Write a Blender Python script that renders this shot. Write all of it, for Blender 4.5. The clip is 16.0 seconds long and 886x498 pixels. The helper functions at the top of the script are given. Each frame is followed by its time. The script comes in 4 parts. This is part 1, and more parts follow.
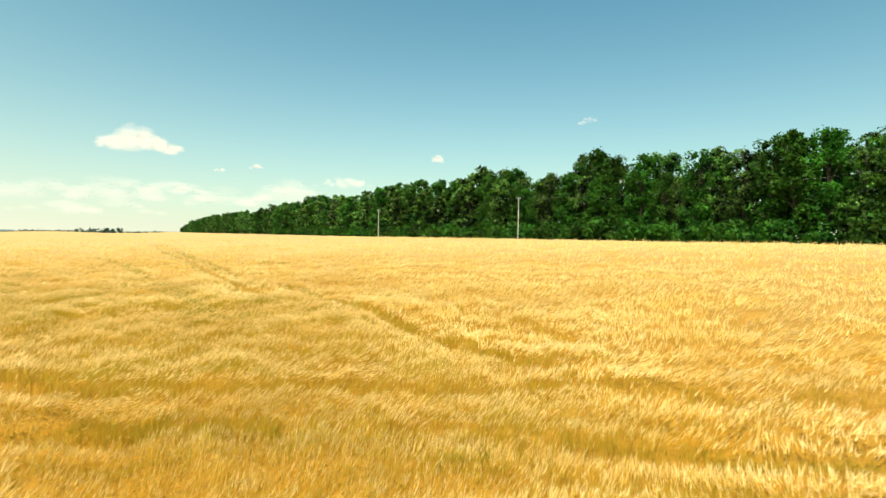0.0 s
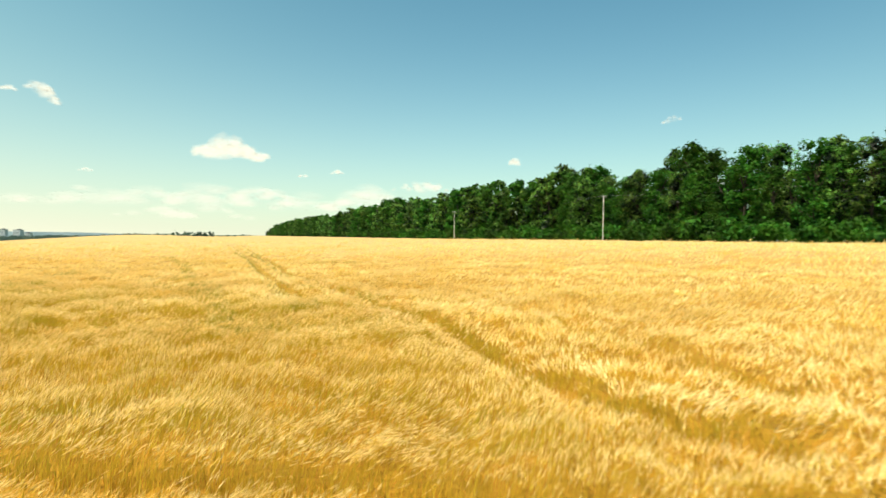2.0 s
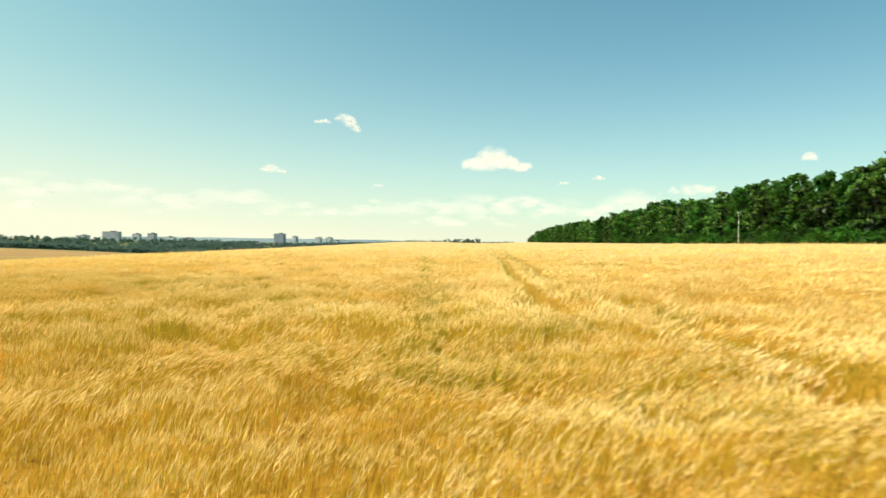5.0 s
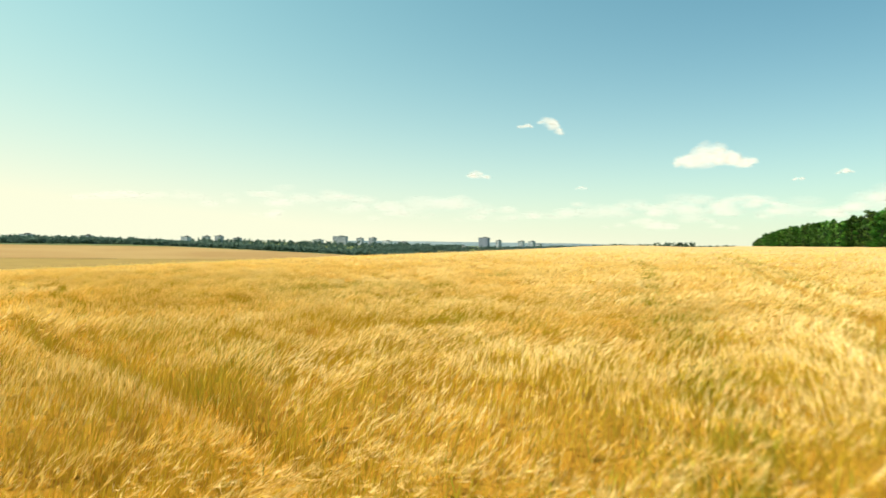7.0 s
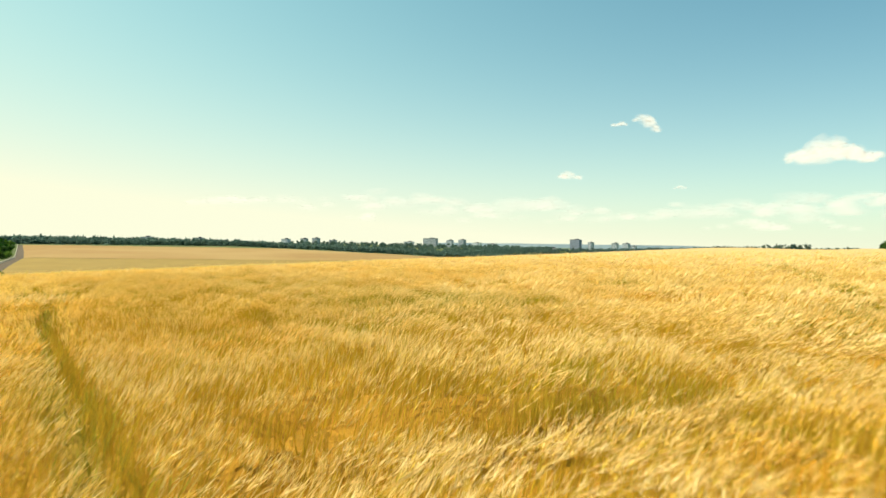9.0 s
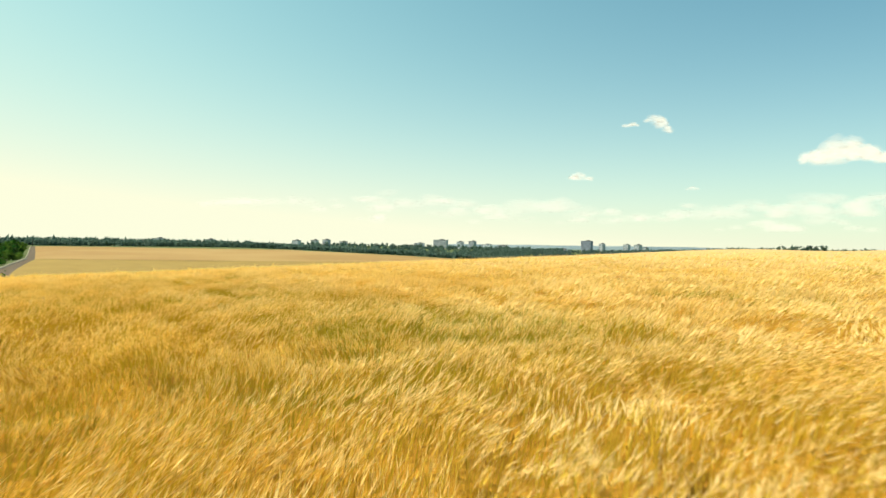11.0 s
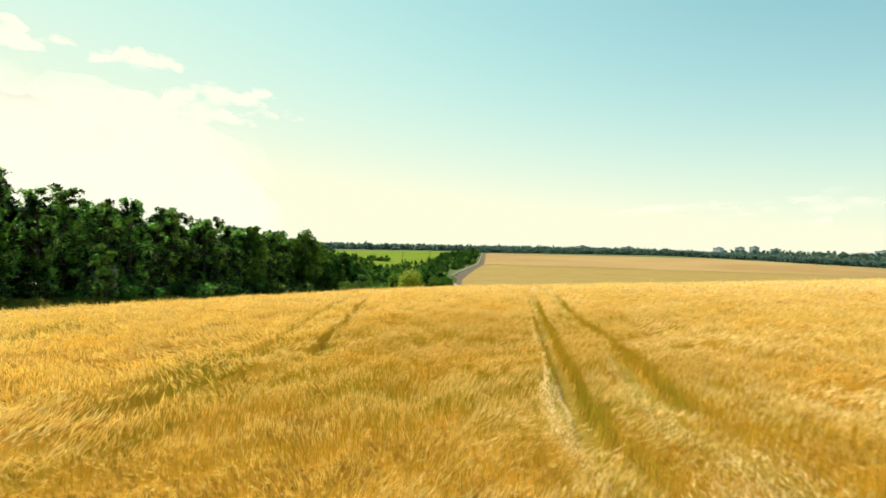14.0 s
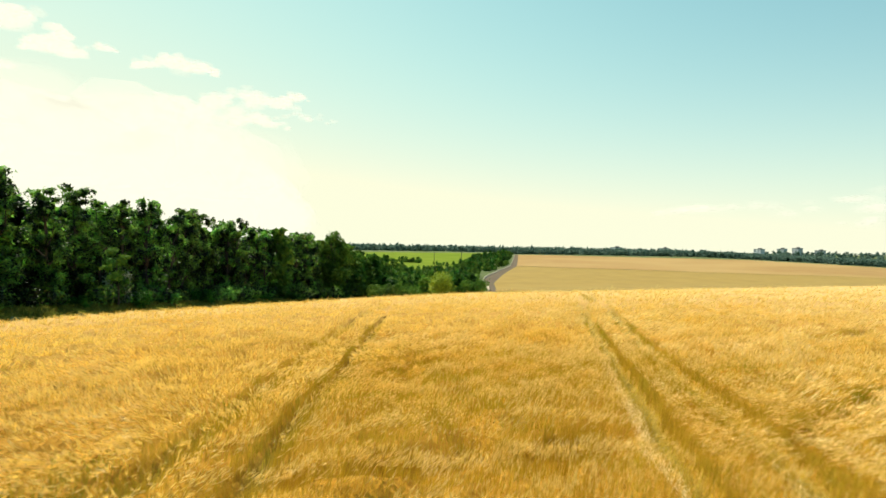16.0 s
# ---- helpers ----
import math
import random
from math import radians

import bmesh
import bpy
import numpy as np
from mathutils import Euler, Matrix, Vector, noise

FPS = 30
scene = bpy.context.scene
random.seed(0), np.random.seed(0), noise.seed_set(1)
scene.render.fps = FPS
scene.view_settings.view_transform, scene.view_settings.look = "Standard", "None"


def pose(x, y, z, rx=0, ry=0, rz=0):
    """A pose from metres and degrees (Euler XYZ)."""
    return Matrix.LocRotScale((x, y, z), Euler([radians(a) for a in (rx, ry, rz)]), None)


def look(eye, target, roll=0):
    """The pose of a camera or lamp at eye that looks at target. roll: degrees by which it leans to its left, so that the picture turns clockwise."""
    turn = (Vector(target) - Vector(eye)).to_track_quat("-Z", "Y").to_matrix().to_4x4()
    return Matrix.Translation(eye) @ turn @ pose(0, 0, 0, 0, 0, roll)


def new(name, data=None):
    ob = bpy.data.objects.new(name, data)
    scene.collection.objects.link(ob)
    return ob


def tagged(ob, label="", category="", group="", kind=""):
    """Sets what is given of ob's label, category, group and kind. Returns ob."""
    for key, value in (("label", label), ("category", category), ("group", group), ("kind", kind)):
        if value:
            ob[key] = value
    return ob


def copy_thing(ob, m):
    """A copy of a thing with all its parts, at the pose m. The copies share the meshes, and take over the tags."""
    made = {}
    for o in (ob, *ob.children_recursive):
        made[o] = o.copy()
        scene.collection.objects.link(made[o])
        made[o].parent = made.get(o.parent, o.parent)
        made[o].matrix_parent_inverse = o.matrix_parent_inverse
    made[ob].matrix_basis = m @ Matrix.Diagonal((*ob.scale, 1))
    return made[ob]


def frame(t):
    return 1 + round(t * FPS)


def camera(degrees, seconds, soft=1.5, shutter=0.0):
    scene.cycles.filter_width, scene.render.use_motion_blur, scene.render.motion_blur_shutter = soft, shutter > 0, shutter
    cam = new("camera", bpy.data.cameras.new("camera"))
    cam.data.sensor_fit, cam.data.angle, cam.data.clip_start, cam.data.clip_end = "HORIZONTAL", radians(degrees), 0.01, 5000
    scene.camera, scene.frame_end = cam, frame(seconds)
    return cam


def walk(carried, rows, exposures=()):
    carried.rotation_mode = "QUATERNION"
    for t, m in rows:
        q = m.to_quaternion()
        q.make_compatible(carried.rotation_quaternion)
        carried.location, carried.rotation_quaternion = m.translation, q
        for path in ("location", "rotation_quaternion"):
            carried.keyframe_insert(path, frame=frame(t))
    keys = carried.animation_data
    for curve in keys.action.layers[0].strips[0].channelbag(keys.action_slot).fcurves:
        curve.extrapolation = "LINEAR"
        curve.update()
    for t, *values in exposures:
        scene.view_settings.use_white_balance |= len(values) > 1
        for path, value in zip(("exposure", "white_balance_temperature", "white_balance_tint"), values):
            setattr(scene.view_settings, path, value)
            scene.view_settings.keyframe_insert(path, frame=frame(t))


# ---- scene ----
cam = camera(74.0, 16.0, soft=1.5, shutter=0.36)
PATH = [
    (0.0, 0.00, 0.00, 2.80, -1.32, -0.8, 0.00),
    (0.5, -0.03, 1.56, 2.67, -1.26, -0.8, 0.20),
    (1.0, -0.09, 3.09, 2.54, -1.19, -0.8, 0.50),
    (1.5, -0.22, 4.62, 2.40, -1.13, -0.8, 3.10),
    (2.0, -0.49, 6.06, 2.27, -1.07, -0.8, 7.40),
    (2.5, -0.84, 7.43, 2.15, -1.00, -0.8, 11.40),
    (3.0, -1.20, 8.86, 2.04, -0.94, -0.8, 15.20),
    (3.5, -1.62, 10.27, 1.92, -0.89, -0.8, 19.11),
    (4.0, -2.15, 11.63, 1.79, -0.84, -0.8, 23.25),
    (4.5, -2.80, 12.95, 1.67, -0.79, -0.8, 27.67),
    (5.0, -3.56, 14.22, 1.54, -0.74, -0.8, 32.37),
    (5.5, -4.43, 15.44, 1.41, -0.69, -0.8, 37.40),
    (6.0, -5.36, 16.64, 1.38, -0.67, -0.8, 42.60),
    (6.5, -6.31, 17.71, 1.35, -0.66, -0.8, 47.10),
    (7.0, -7.39, 18.72, 1.32, -0.65, -0.8, 51.90),
    (7.5, -8.41, 19.57, 1.29, -0.63, -0.8, 56.40),
    (8.0, -9.53, 20.38, 1.26, -0.62, -0.8, 58.60),
    (8.5, -10.61, 21.04, 1.22, -0.61, -0.8, 59.80),
    (9.0, -11.70, 21.70, 1.20, -0.57, -0.8, 60.61),
    (9.5, -12.81, 22.32, 1.18, -0.54, -0.8, 60.87),
    (10.0, -13.95, 22.92, 1.16, -0.51, -0.8, 60.89),
    (10.5, -15.10, 23.49, 1.13, -0.47, -0.8, 61.03),
    (11.0, -16.28, 24.02, 1.11, -0.44, -0.8, 61.60),
    (11.5, -17.47, 24.54, 1.22, -0.40, -0.8, 62.50),
    (12.0, -18.74, 25.18, 1.33, -0.37, -0.8, 69.70),
    (12.5, -19.87, 25.74, 1.47, -0.33, -0.8, 80.40),
    (13.0, -21.29, 26.14, 1.59, -0.31, -0.8, 90.20),
    (13.5, -22.70, 26.30, 1.72, -0.30, -0.8, 96.10),
    (14.0, -24.30, 26.26, 1.83, -0.28, -0.8, 100.70),
    (14.5, -25.80, 26.10, 1.93, -0.27, -0.8, 103.20),
    (15.0, -27.44, 25.77, 2.01, -0.25, -0.8, 103.50),
    (15.5, -29.00, 25.37, 2.07, -0.24, -0.8, 103.70),
    (16.0, -30.67, 24.93, 2.12, -0.22, -0.8, 103.80),
]

walk(cam, [(t, pose(x, y, z, 90 + pitch, roll, yaw)) for t, x, y, z, pitch, roll, yaw in PATH])

# ---- light ----
SKY_TINT, HAZE, VEIL = (0.56, 1.09, 0.98, 1), (7.7, 7.75, 5.75, 1), (3.75, 7.05, 6.6, 1)
SUN_POWER, HAZE_POWER, SUN_HAZE = 1.5, 7.0, 1.45
SUN_AZ, SUN_EL = 160.0, 61.0          # degrees to the left of +y, and above the horizon
scene.view_settings.exposure = 0.42
world = bpy.data.worlds.new("sky")
scene.world = world
world.use_nodes = True
wt = world.node_tree
wt.nodes.clear()


def wnode(kind, **inputs):
    n = wt.nodes.new(kind)
    for k, v in inputs.items():
        n.inputs[int(k[1:])].default_value = v
    return n


sky = wnode("ShaderNodeTexSky")
sky.sky_type, sky.sun_disc = "NISHITA", False
sky.sun_elevation, sky.sun_rotation = radians(SUN_EL), radians(360 - SUN_AZ)
sky.air_density, sky.dust_density, sky.ozone_density = 1.0, 0.6, 1.0


def wlink(a, b):
    wt.links.new(a, b)


def wmath(op, a, b=None, clamp=False):
    n = wt.nodes.new("ShaderNodeMath")
    n.operation, n.use_clamp = op, clamp
    for k, v in enumerate((a, b)):
        if v is None:
            continue
        if isinstance(v, (int, float)):
            n.inputs[k].default_value = v
        else:
            wlink(v, n.inputs[k])
    return n.outputs[0]


def wmix(kind, fac, a, b):
    n = wt.nodes.new("ShaderNodeMix")
    n.data_type, n.blend_type = "RGBA", kind
    for k, v in ((0, fac), (6, a), (7, b)):
        if isinstance(v, (int, float)) or isinstance(v, tuple):
            n.inputs[k].default_value = v
        else:
            wlink(v, n.inputs[k])
    return n.outputs[2]


# summer haze: cream towards the horizon and on the sun's side
ray = wt.nodes.new("ShaderNodeTexCoord").outputs["Generated"]
sep = wt.nodes.new("ShaderNodeSeparateXYZ")
wlink(ray, sep.inputs[0])
facing = wt.nodes.new("ShaderNodeVectorMath")
facing.operation = "DOT_PRODUCT"
wlink(ray, facing.inputs[0])
facing.inputs[1].default_value = (-math.sin(radians(SUN_AZ)), math.cos(radians(SUN_AZ)), 0.25)
sunward = wmath("POWER", wmath("MULTIPLY", wmath("ADD", facing.outputs["Value"], 1.0), 0.5, True), SUN_POWER)
low = wmath("POWER", wmath("SUBTRACT", 1.0, wmath("MAXIMUM", sep.outputs[2], 0.0)), HAZE_POWER)
wide = wmath("POWER", wmath("SUBTRACT", 1.0, wmath("MAXIMUM", sep.outputs[2], 0.0)), 1.0)
glare = wmath("MULTIPLY", wmath("POWER", sunward, 4.0), wide)
haze = wmath("ADD", wmath("MULTIPLY", low, wmath("ADD", 0.8, wmath("MULTIPLY", sunward, 1.3))), wmath("MULTIPLY", glare, 0.55), True)
veil = wmath("MULTIPLY", wmath("MULTIPLY", sunward, wide), SUN_HAZE, True)
air = wmix("MULTIPLY", 1.0, sky.outputs[0], SKY_TINT)
air = wmix("MIX", veil, air, VEIL)
air = wmix("MIX", haze, air, HAZE)
back = wnode("ShaderNodeBackground", _1=0.096)
wout = wnode("ShaderNodeOutputWorld")
wlink(air, back.inputs[0])
wlink(back.outputs[0], wout.inputs[0])

sun_data = bpy.data.lights.new("sun", "SUN")
sun_data.energy, sun_data.angle, sun_data.color = 5.0, radians(0.6), (1.0, 0.93, 0.76)
sun = new("sun", sun_data)
a, e = radians(SUN_AZ), radians(SUN_EL)
sun.matrix_world = look((0, 0, 60), (100 * math.sin(a) * math.cos(e), -100 * math.cos(a) * math.cos(e), 60 - 100 * math.sin(e)))

# ---- materials ----


def material(name, stops, scale=1.0, detail=6.0, rough=0.8, bump=0.0, bump_scale=20.0, translucent=0.0, coords="position", shine=(1, 1, 1),
             island=0.0, random_ob=0.0, large=None, stretch=(1, 1, 1), spec=0.3):
    """Colour from noise through a ramp, optional larger patches, hue shifts by piece, bump and light let through."""
    m = bpy.data.materials.new(name)
    m.use_nodes = True
    t = m.node_tree
    t.nodes.clear()
    out = t.nodes.new("ShaderNodeOutputMaterial")
    bs = t.nodes.new("ShaderNodeBsdfPrincipled")
    bs.inputs["Roughness"].default_value = rough
    bs.inputs["Specular IOR Level"].default_value = spec
    geo = t.nodes.new("ShaderNodeNewGeometry")
    if coords == "position":
        co = geo.outputs["Position"]
    else:
        co = t.nodes.new("ShaderNodeTexCoord").outputs["Object"]
    mp = t.nodes.new("ShaderNodeMapping")
    mp.inputs["Scale"].default_value = stretch
    t.links.new(co, mp.inputs[0])
    n = t.nodes.new("ShaderNodeTexNoise")
    n.inputs["Scale"].default_value, n.inputs["Detail"].default_value = scale, detail
    n.inputs["Roughness"].default_value = 0.65
    t.links.new(mp.outputs[0], n.inputs["Vector"])
    r = t.nodes.new("ShaderNodeValToRGB")
    while len(r.color_ramp.elements) < len(stops):
        r.color_ramp.elements.new(0.5)
    for el, (p, c) in zip(r.color_ramp.elements, stops):
        el.position, el.color = p, (*c, 1)
    t.links.new(n.outputs["Fac"], r.inputs[0])
    col = r.outputs[0]
    for lscale, lo, hi, lcol in (large or ()):
        n2 = t.nodes.new("ShaderNodeTexNoise")
        n2.inputs["Scale"].default_value, n2.inputs["Detail"].default_value = lscale, 4
        t.links.new(co, n2.inputs["Vector"])
        mr = t.nodes.new("ShaderNodeMapRange")
        mr.inputs[1].default_value, mr.inputs[2].default_value = lo, hi
        t.links.new(n2.outputs["Fac"], mr.inputs[0])
        mx = t.nodes.new("ShaderNodeMix")
        mx.data_type = "RGBA"
        t.links.new(mr.outputs[0], mx.inputs[0])
        t.links.new(col, mx.inputs[6])
        mx.inputs[7].default_value = (*lcol, 1)
        col = mx.outputs[2]
    sources = [(geo.outputs["Random Per Island"], island)] if island else []
    if random_ob:
        sources.append((t.nodes.new("ShaderNodeObjectInfo").outputs["Random"], random_ob))
    for src, amount in sources:
        hs = t.nodes.new("ShaderNodeHueSaturation")
        mr = t.nodes.new("ShaderNodeMapRange")
        mr.inputs[3].default_value, mr.inputs[4].default_value = 1 - amount, 1 + amount
        t.links.new(src, mr.inputs[0])
        t.links.new(mr.outputs[0], hs.inputs["Value"])
        mr = t.nodes.new("ShaderNodeMapRange")
        mr.inputs[3].default_value, mr.inputs[4].default_value = 0.5 - amount * 0.04, 0.5 + amount * 0.04
        t.links.new(src, mr.inputs[0])
        t.links.new(mr.outputs[0], hs.inputs["Hue"])
        t.links.new(col, hs.inputs["Color"])
        col = hs.outputs[0]
    t.links.new(col, bs.inputs["Base Color"])
    if bump:
        n3 = t.nodes.new("ShaderNodeTexNoise")
        n3.inputs["Scale"].default_value, n3.inputs["Detail"].default_value = bump_scale, 5
        t.links.new(mp.outputs[0], n3.inputs["Vector"])
        b = t.nodes.new("ShaderNodeBump")
        b.inputs["Strength"].default_value, b.inputs["Distance"].default_value = 1.0, bump
        t.links.new(n3.outputs["Fac"], b.inputs["Height"])
        t.links.new(b.outputs[0], bs.inputs["Normal"])
    if translucent:
        tr = t.nodes.new("ShaderNodeBsdfTranslucent")
        mixs = t.nodes.new("ShaderNodeMixShader")
        mixs.inputs[0].default_value = translucent
        tint = t.nodes.new("ShaderNodeMix")
        tint.data_type, tint.blend_type = "RGBA", "MULTIPLY"
        tint.inputs[0].default_value, tint.inputs[7].default_value = 1.0, (*shine, 1)
        t.links.new(col, tint.inputs[6])
        t.links.new(tint.outputs[2], tr.inputs[0])
        t.links.new(bs.outputs[0], mixs.inputs[1])
        t.links.new(tr.outputs[0], mixs.inputs[2])
        t.links.new(mixs.outputs[0], out.inputs[0])
    else:
        t.links.new(bs.outputs[0], out.inputs[0])
    return m


AMBER_PATCH = (0.32, 0.50, 0.72, (0.64, 0.38, 0.035))
M_AWN = material("pale_awns", [(0.3, (0.90, 0.68, 0.25)), (0.5, (0.94, 0.745, 0.34)), (0.72, (0.965, 0.81, 0.44))], 0.9, 5, 0.6, translucent=0.38, island=0.10,
                 large=[(0.32, 0.50, 0.75, (0.88, 0.60, 0.15))], spec=0.1, shine=(1.0, 0.84, 0.33))
M_EAR = material("ripe_ears", [(0.3, (0.43, 0.275, 0.03)), (0.5, (0.61, 0.415, 0.06)), (0.72, (0.77, 0.555, 0.11))], 0.9, 5, 0.65, translucent=0.15, island=0.14,
                 large=[AMBER_PATCH], spec=0.1)
M_STEM = material("ripe_stems", [(0.3, (0.44, 0.285, 0.02)), (0.5, (0.55, 0.37, 0.032)), (0.72, (0.60, 0.435, 0.05))], 0.5, 5, 0.65, translucent=0.3, island=0.2,
                  large=[(0.25, 0.50, 0.72, (0.34, 0.30, 0.018))], spec=0.1)
M_CANOPY = material("barley_canopy", [(0.3, (0.57, 0.37, 0.15)), (0.5, (0.655, 0.44, 0.205)), (0.72, (0.73, 0.52, 0.27))], 2.2, 9, 0.9,
                    bump=0.08, bump_scale=9, large=[(0.32, 0.50, 0.75, (0.66, 0.42, 0.12)), (0.05, 0.56, 0.70, (0.65, 0.47, 0.17))], spec=0.05)
M_WEED = material("green_weeds", [(0.3, (0.25, 0.225, 0.014)), (0.7, (0.40, 0.34, 0.032))], 1.5, 5, 0.65, translucent=0.25, island=0.3, spec=0.1)
# under single plants the sheet is stems, shade multiplied in; further off, ears' tops
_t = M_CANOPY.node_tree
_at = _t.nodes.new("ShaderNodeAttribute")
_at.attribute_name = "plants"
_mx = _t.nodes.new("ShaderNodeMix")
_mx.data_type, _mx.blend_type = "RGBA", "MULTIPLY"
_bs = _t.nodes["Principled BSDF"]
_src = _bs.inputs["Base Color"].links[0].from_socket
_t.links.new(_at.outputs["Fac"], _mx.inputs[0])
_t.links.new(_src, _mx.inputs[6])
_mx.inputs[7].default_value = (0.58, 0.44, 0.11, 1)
_soil = _t.nodes.new("ShaderNodeMix")
_soil.data_type = "RGBA"
_rut = _t.nodes.new("ShaderNodeAttribute")
_rut.attribute_name = "rut"
_t.links.new(_rut.outputs["Fac"], _soil.inputs[0])
_t.links.new(_mx.outputs[2], _soil.inputs[6])
_soil.inputs[7].default_value = (0.22, 0.148, 0.02, 1)
_t.links.new(_soil.outputs[2], _bs.inputs["Base Color"])
M_SOIL = material("soil_and_grass", [(0.3, (0.085, 0.075, 0.03)), (0.6, (0.09, 0.13, 0.028))], 0.6, 8, 0.95, bump=0.05, bump_scale=4)
M_STRAW = material("flattened_straw", [(0.3, (0.74, 0.53, 0.20)), (0.7, (0.90, 0.70, 0.34))], 6, 8, 0.9, translucent=0.2, spec=0.0)
M_FAR = material("far_cereal", [(0.3, (0.265, 0.150, 0.042)), (0.7, (0.325, 0.188, 0.055))], 0.05, 8, 0.9, large=[(0.006, 0.45, 0.6, (0.34, 0.212, 0.069))])
M_FAR_LOW = material("far_cereal_low", [(0.3, (0.245, 0.155, 0.030)), (0.7, (0.30, 0.195, 0.042))], 0.05, 8, 0.9)
M_GREEN = material("young_crop", [(0.3, (0.12, 0.17, 0.02)), (0.7, (0.165, 0.21, 0.03))], 0.03, 8, 0.9, spec=0.0)
M_DIRT = material("dirt_track", [(0.3, (0.075, 0.052, 0.03)), (0.7, (0.14, 0.10, 0.06))], 0.4, 8, 0.95)
M_BANK = material("dry_bank", [(0.3, (0.27, 0.23, 0.16)), (0.7, (0.46, 0.41, 0.31))], 0.3, 8, 0.95, spec=0.0)
M_POLE = material("dark_timber", [(0.3, (0.05, 0.045, 0.035)), (0.7, (0.09, 0.08, 0.065))], 4, 6, 0.9, bump=0.004, stretch=(1, 1, 0.2))
M_VERGE = material("verge_grass", [(0.3, (0.075, 0.085, 0.010)), (0.7, (0.17, 0.15, 0.022))], 1.5, 8, 0.95, bump=0.1, bump_scale=3, spec=0.0)
# M_LEAF: noise patches put dark gaps in the crown into the colour
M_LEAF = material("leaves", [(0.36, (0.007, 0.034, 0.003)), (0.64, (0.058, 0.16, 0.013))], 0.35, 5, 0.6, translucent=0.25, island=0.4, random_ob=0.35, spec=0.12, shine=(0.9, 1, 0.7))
M_LEAF_VALLEY = material("scrub_leaves", [(0.36, (0.035, 0.085, 0.010)), (0.64, (0.15, 0.265, 0.032))], 0.2, 6, 0.7, translucent=0.4, island=0.3, random_ob=0.25, spec=0.12)
# near-black and bright patches paint shaded hollows and lit clumps
M_LEAF_SHADED = material("shade_mottled_leaves", [(0.45, (0.004, 0.014, 0.002)), (0.60, (0.24, 0.44, 0.08))], 0.55, 4, 0.42, translucent=0.6, island=0.5, random_ob=0.4, spec=0.3, shine=(0.9, 1, 0.7))
M_LEAF_BRIGHT = material("yellow_green_leaves", [(0.3, (0.18, 0.26, 0.010)), (0.7, (0.33, 0.42, 0.028))], 0.5, 6, 0.6, translucent=0.3, island=0.3)
M_LEAF_SILVER = material("silver_leaves", [(0.3, (0.16, 0.20, 0.11)), (0.7, (0.38, 0.43, 0.28))], 0.8, 6, 0.45, translucent=0.3, island=0.45, spec=0.5)
# leaf colour shifted blue and pale to hold the distance haze
M_HAZED_WOODS = material("distant_woods", [(0.3, (0.105, 0.165, 0.13)), (0.7, (0.145, 0.215, 0.165))], 0.02, 6, 0.9, island=0.12, translucent=0.45, spec=0.0)
M_GRASS = material("grass_blades", [(0.3, (0.09, 0.13, 0.015)), (0.7, (0.26, 0.23, 0.04))], 1.2, 5, 0.7, translucent=0.35, island=0.4, spec=0.1)
M_BARK = material("bark", [(0.3, (0.035, 0.028, 0.02)), (0.7, (0.08, 0.065, 0.05))], 6, 6, 0.9, bump=0.02, bump_scale=20, stretch=(1, 1, 0.2))
M_CONCRETE = material("pole_concrete", [(0.3, (0.46, 0.45, 0.42)), (0.7, (0.58, 0.57, 0.53))], 3, 6, 0.85, bump=0.004)
M_STEEL = material("galvanised_steel", [(0.3, (0.25, 0.25, 0.26)), (0.7, (0.34, 0.34, 0.34))], 8, 4, 0.5)
# M_WALL: grey shifted bluish to take in the haze over the town
M_WALL = material("panel_wall", [(0.3, (0.40, 0.445, 0.49)), (0.7, (0.49, 0.53, 0.57))], 0.08, 6, 0.85, random_ob=0.25)
M_WALL_DARK = material("dark_panel_wall", [(0.3, (0.20, 0.24, 0.31)), (0.7, (0.27, 0.31, 0.38))], 0.08, 6, 0.85)
M_WALL_PALE = material("pale_panel_wall", [(0.3, (0.62, 0.60, 0.56)), (0.7, (0.75, 0.73, 0.70))], 0.08, 6, 0.8)
M_GLASS = material("window_glass", [(0.3, (0.05, 0.06, 0.08)), (0.7, (0.09, 0.10, 0.12))], 0.3, 3, 0.15, spec=0.6)
M_ROOF = material("flat_roof", [(0.3, (0.10, 0.10, 0.11)), (0.7, (0.16, 0.16, 0.16))], 0.2, 4, 0.9)

# ---- mesh helpers ----


def mesh_of(name, verts, faces, mat, smooth=False):
    """One mesh from arrays of places and of faces with the same number of corners."""
    verts, faces = np.asarray(verts, np.float32), np.asarray(faces, np.int32)
    me = bpy.data.meshes.new(name)
    me.vertices.add(len(verts))
    me.vertices.foreach_set("co", verts.ravel())
    k = faces.shape[1]
    me.loops.add(faces.size)
    me.loops.foreach_set("vertex_index", faces.ravel())
    me.polygons.add(len(faces))
    me.polygons.foreach_set("loop_start", np.arange(0, faces.size, k, dtype=np.int32))
    me.polygons.foreach_set("use_smooth", np.full(len(faces), smooth, dtype=bool))
    me.materials.append(mat)
    me.update(calc_edges=True)
    return me


def part(name, me, parent=None, label=""):
    ob = new(name, me)
    ob.parent = parent
    if label:
        ob["label"] = label
    return ob


def root(name, m, label, category, group="", kind=""):
    ob = new(name)
    ob.matrix_basis = m
    return tagged(ob, label, category, group, kind)


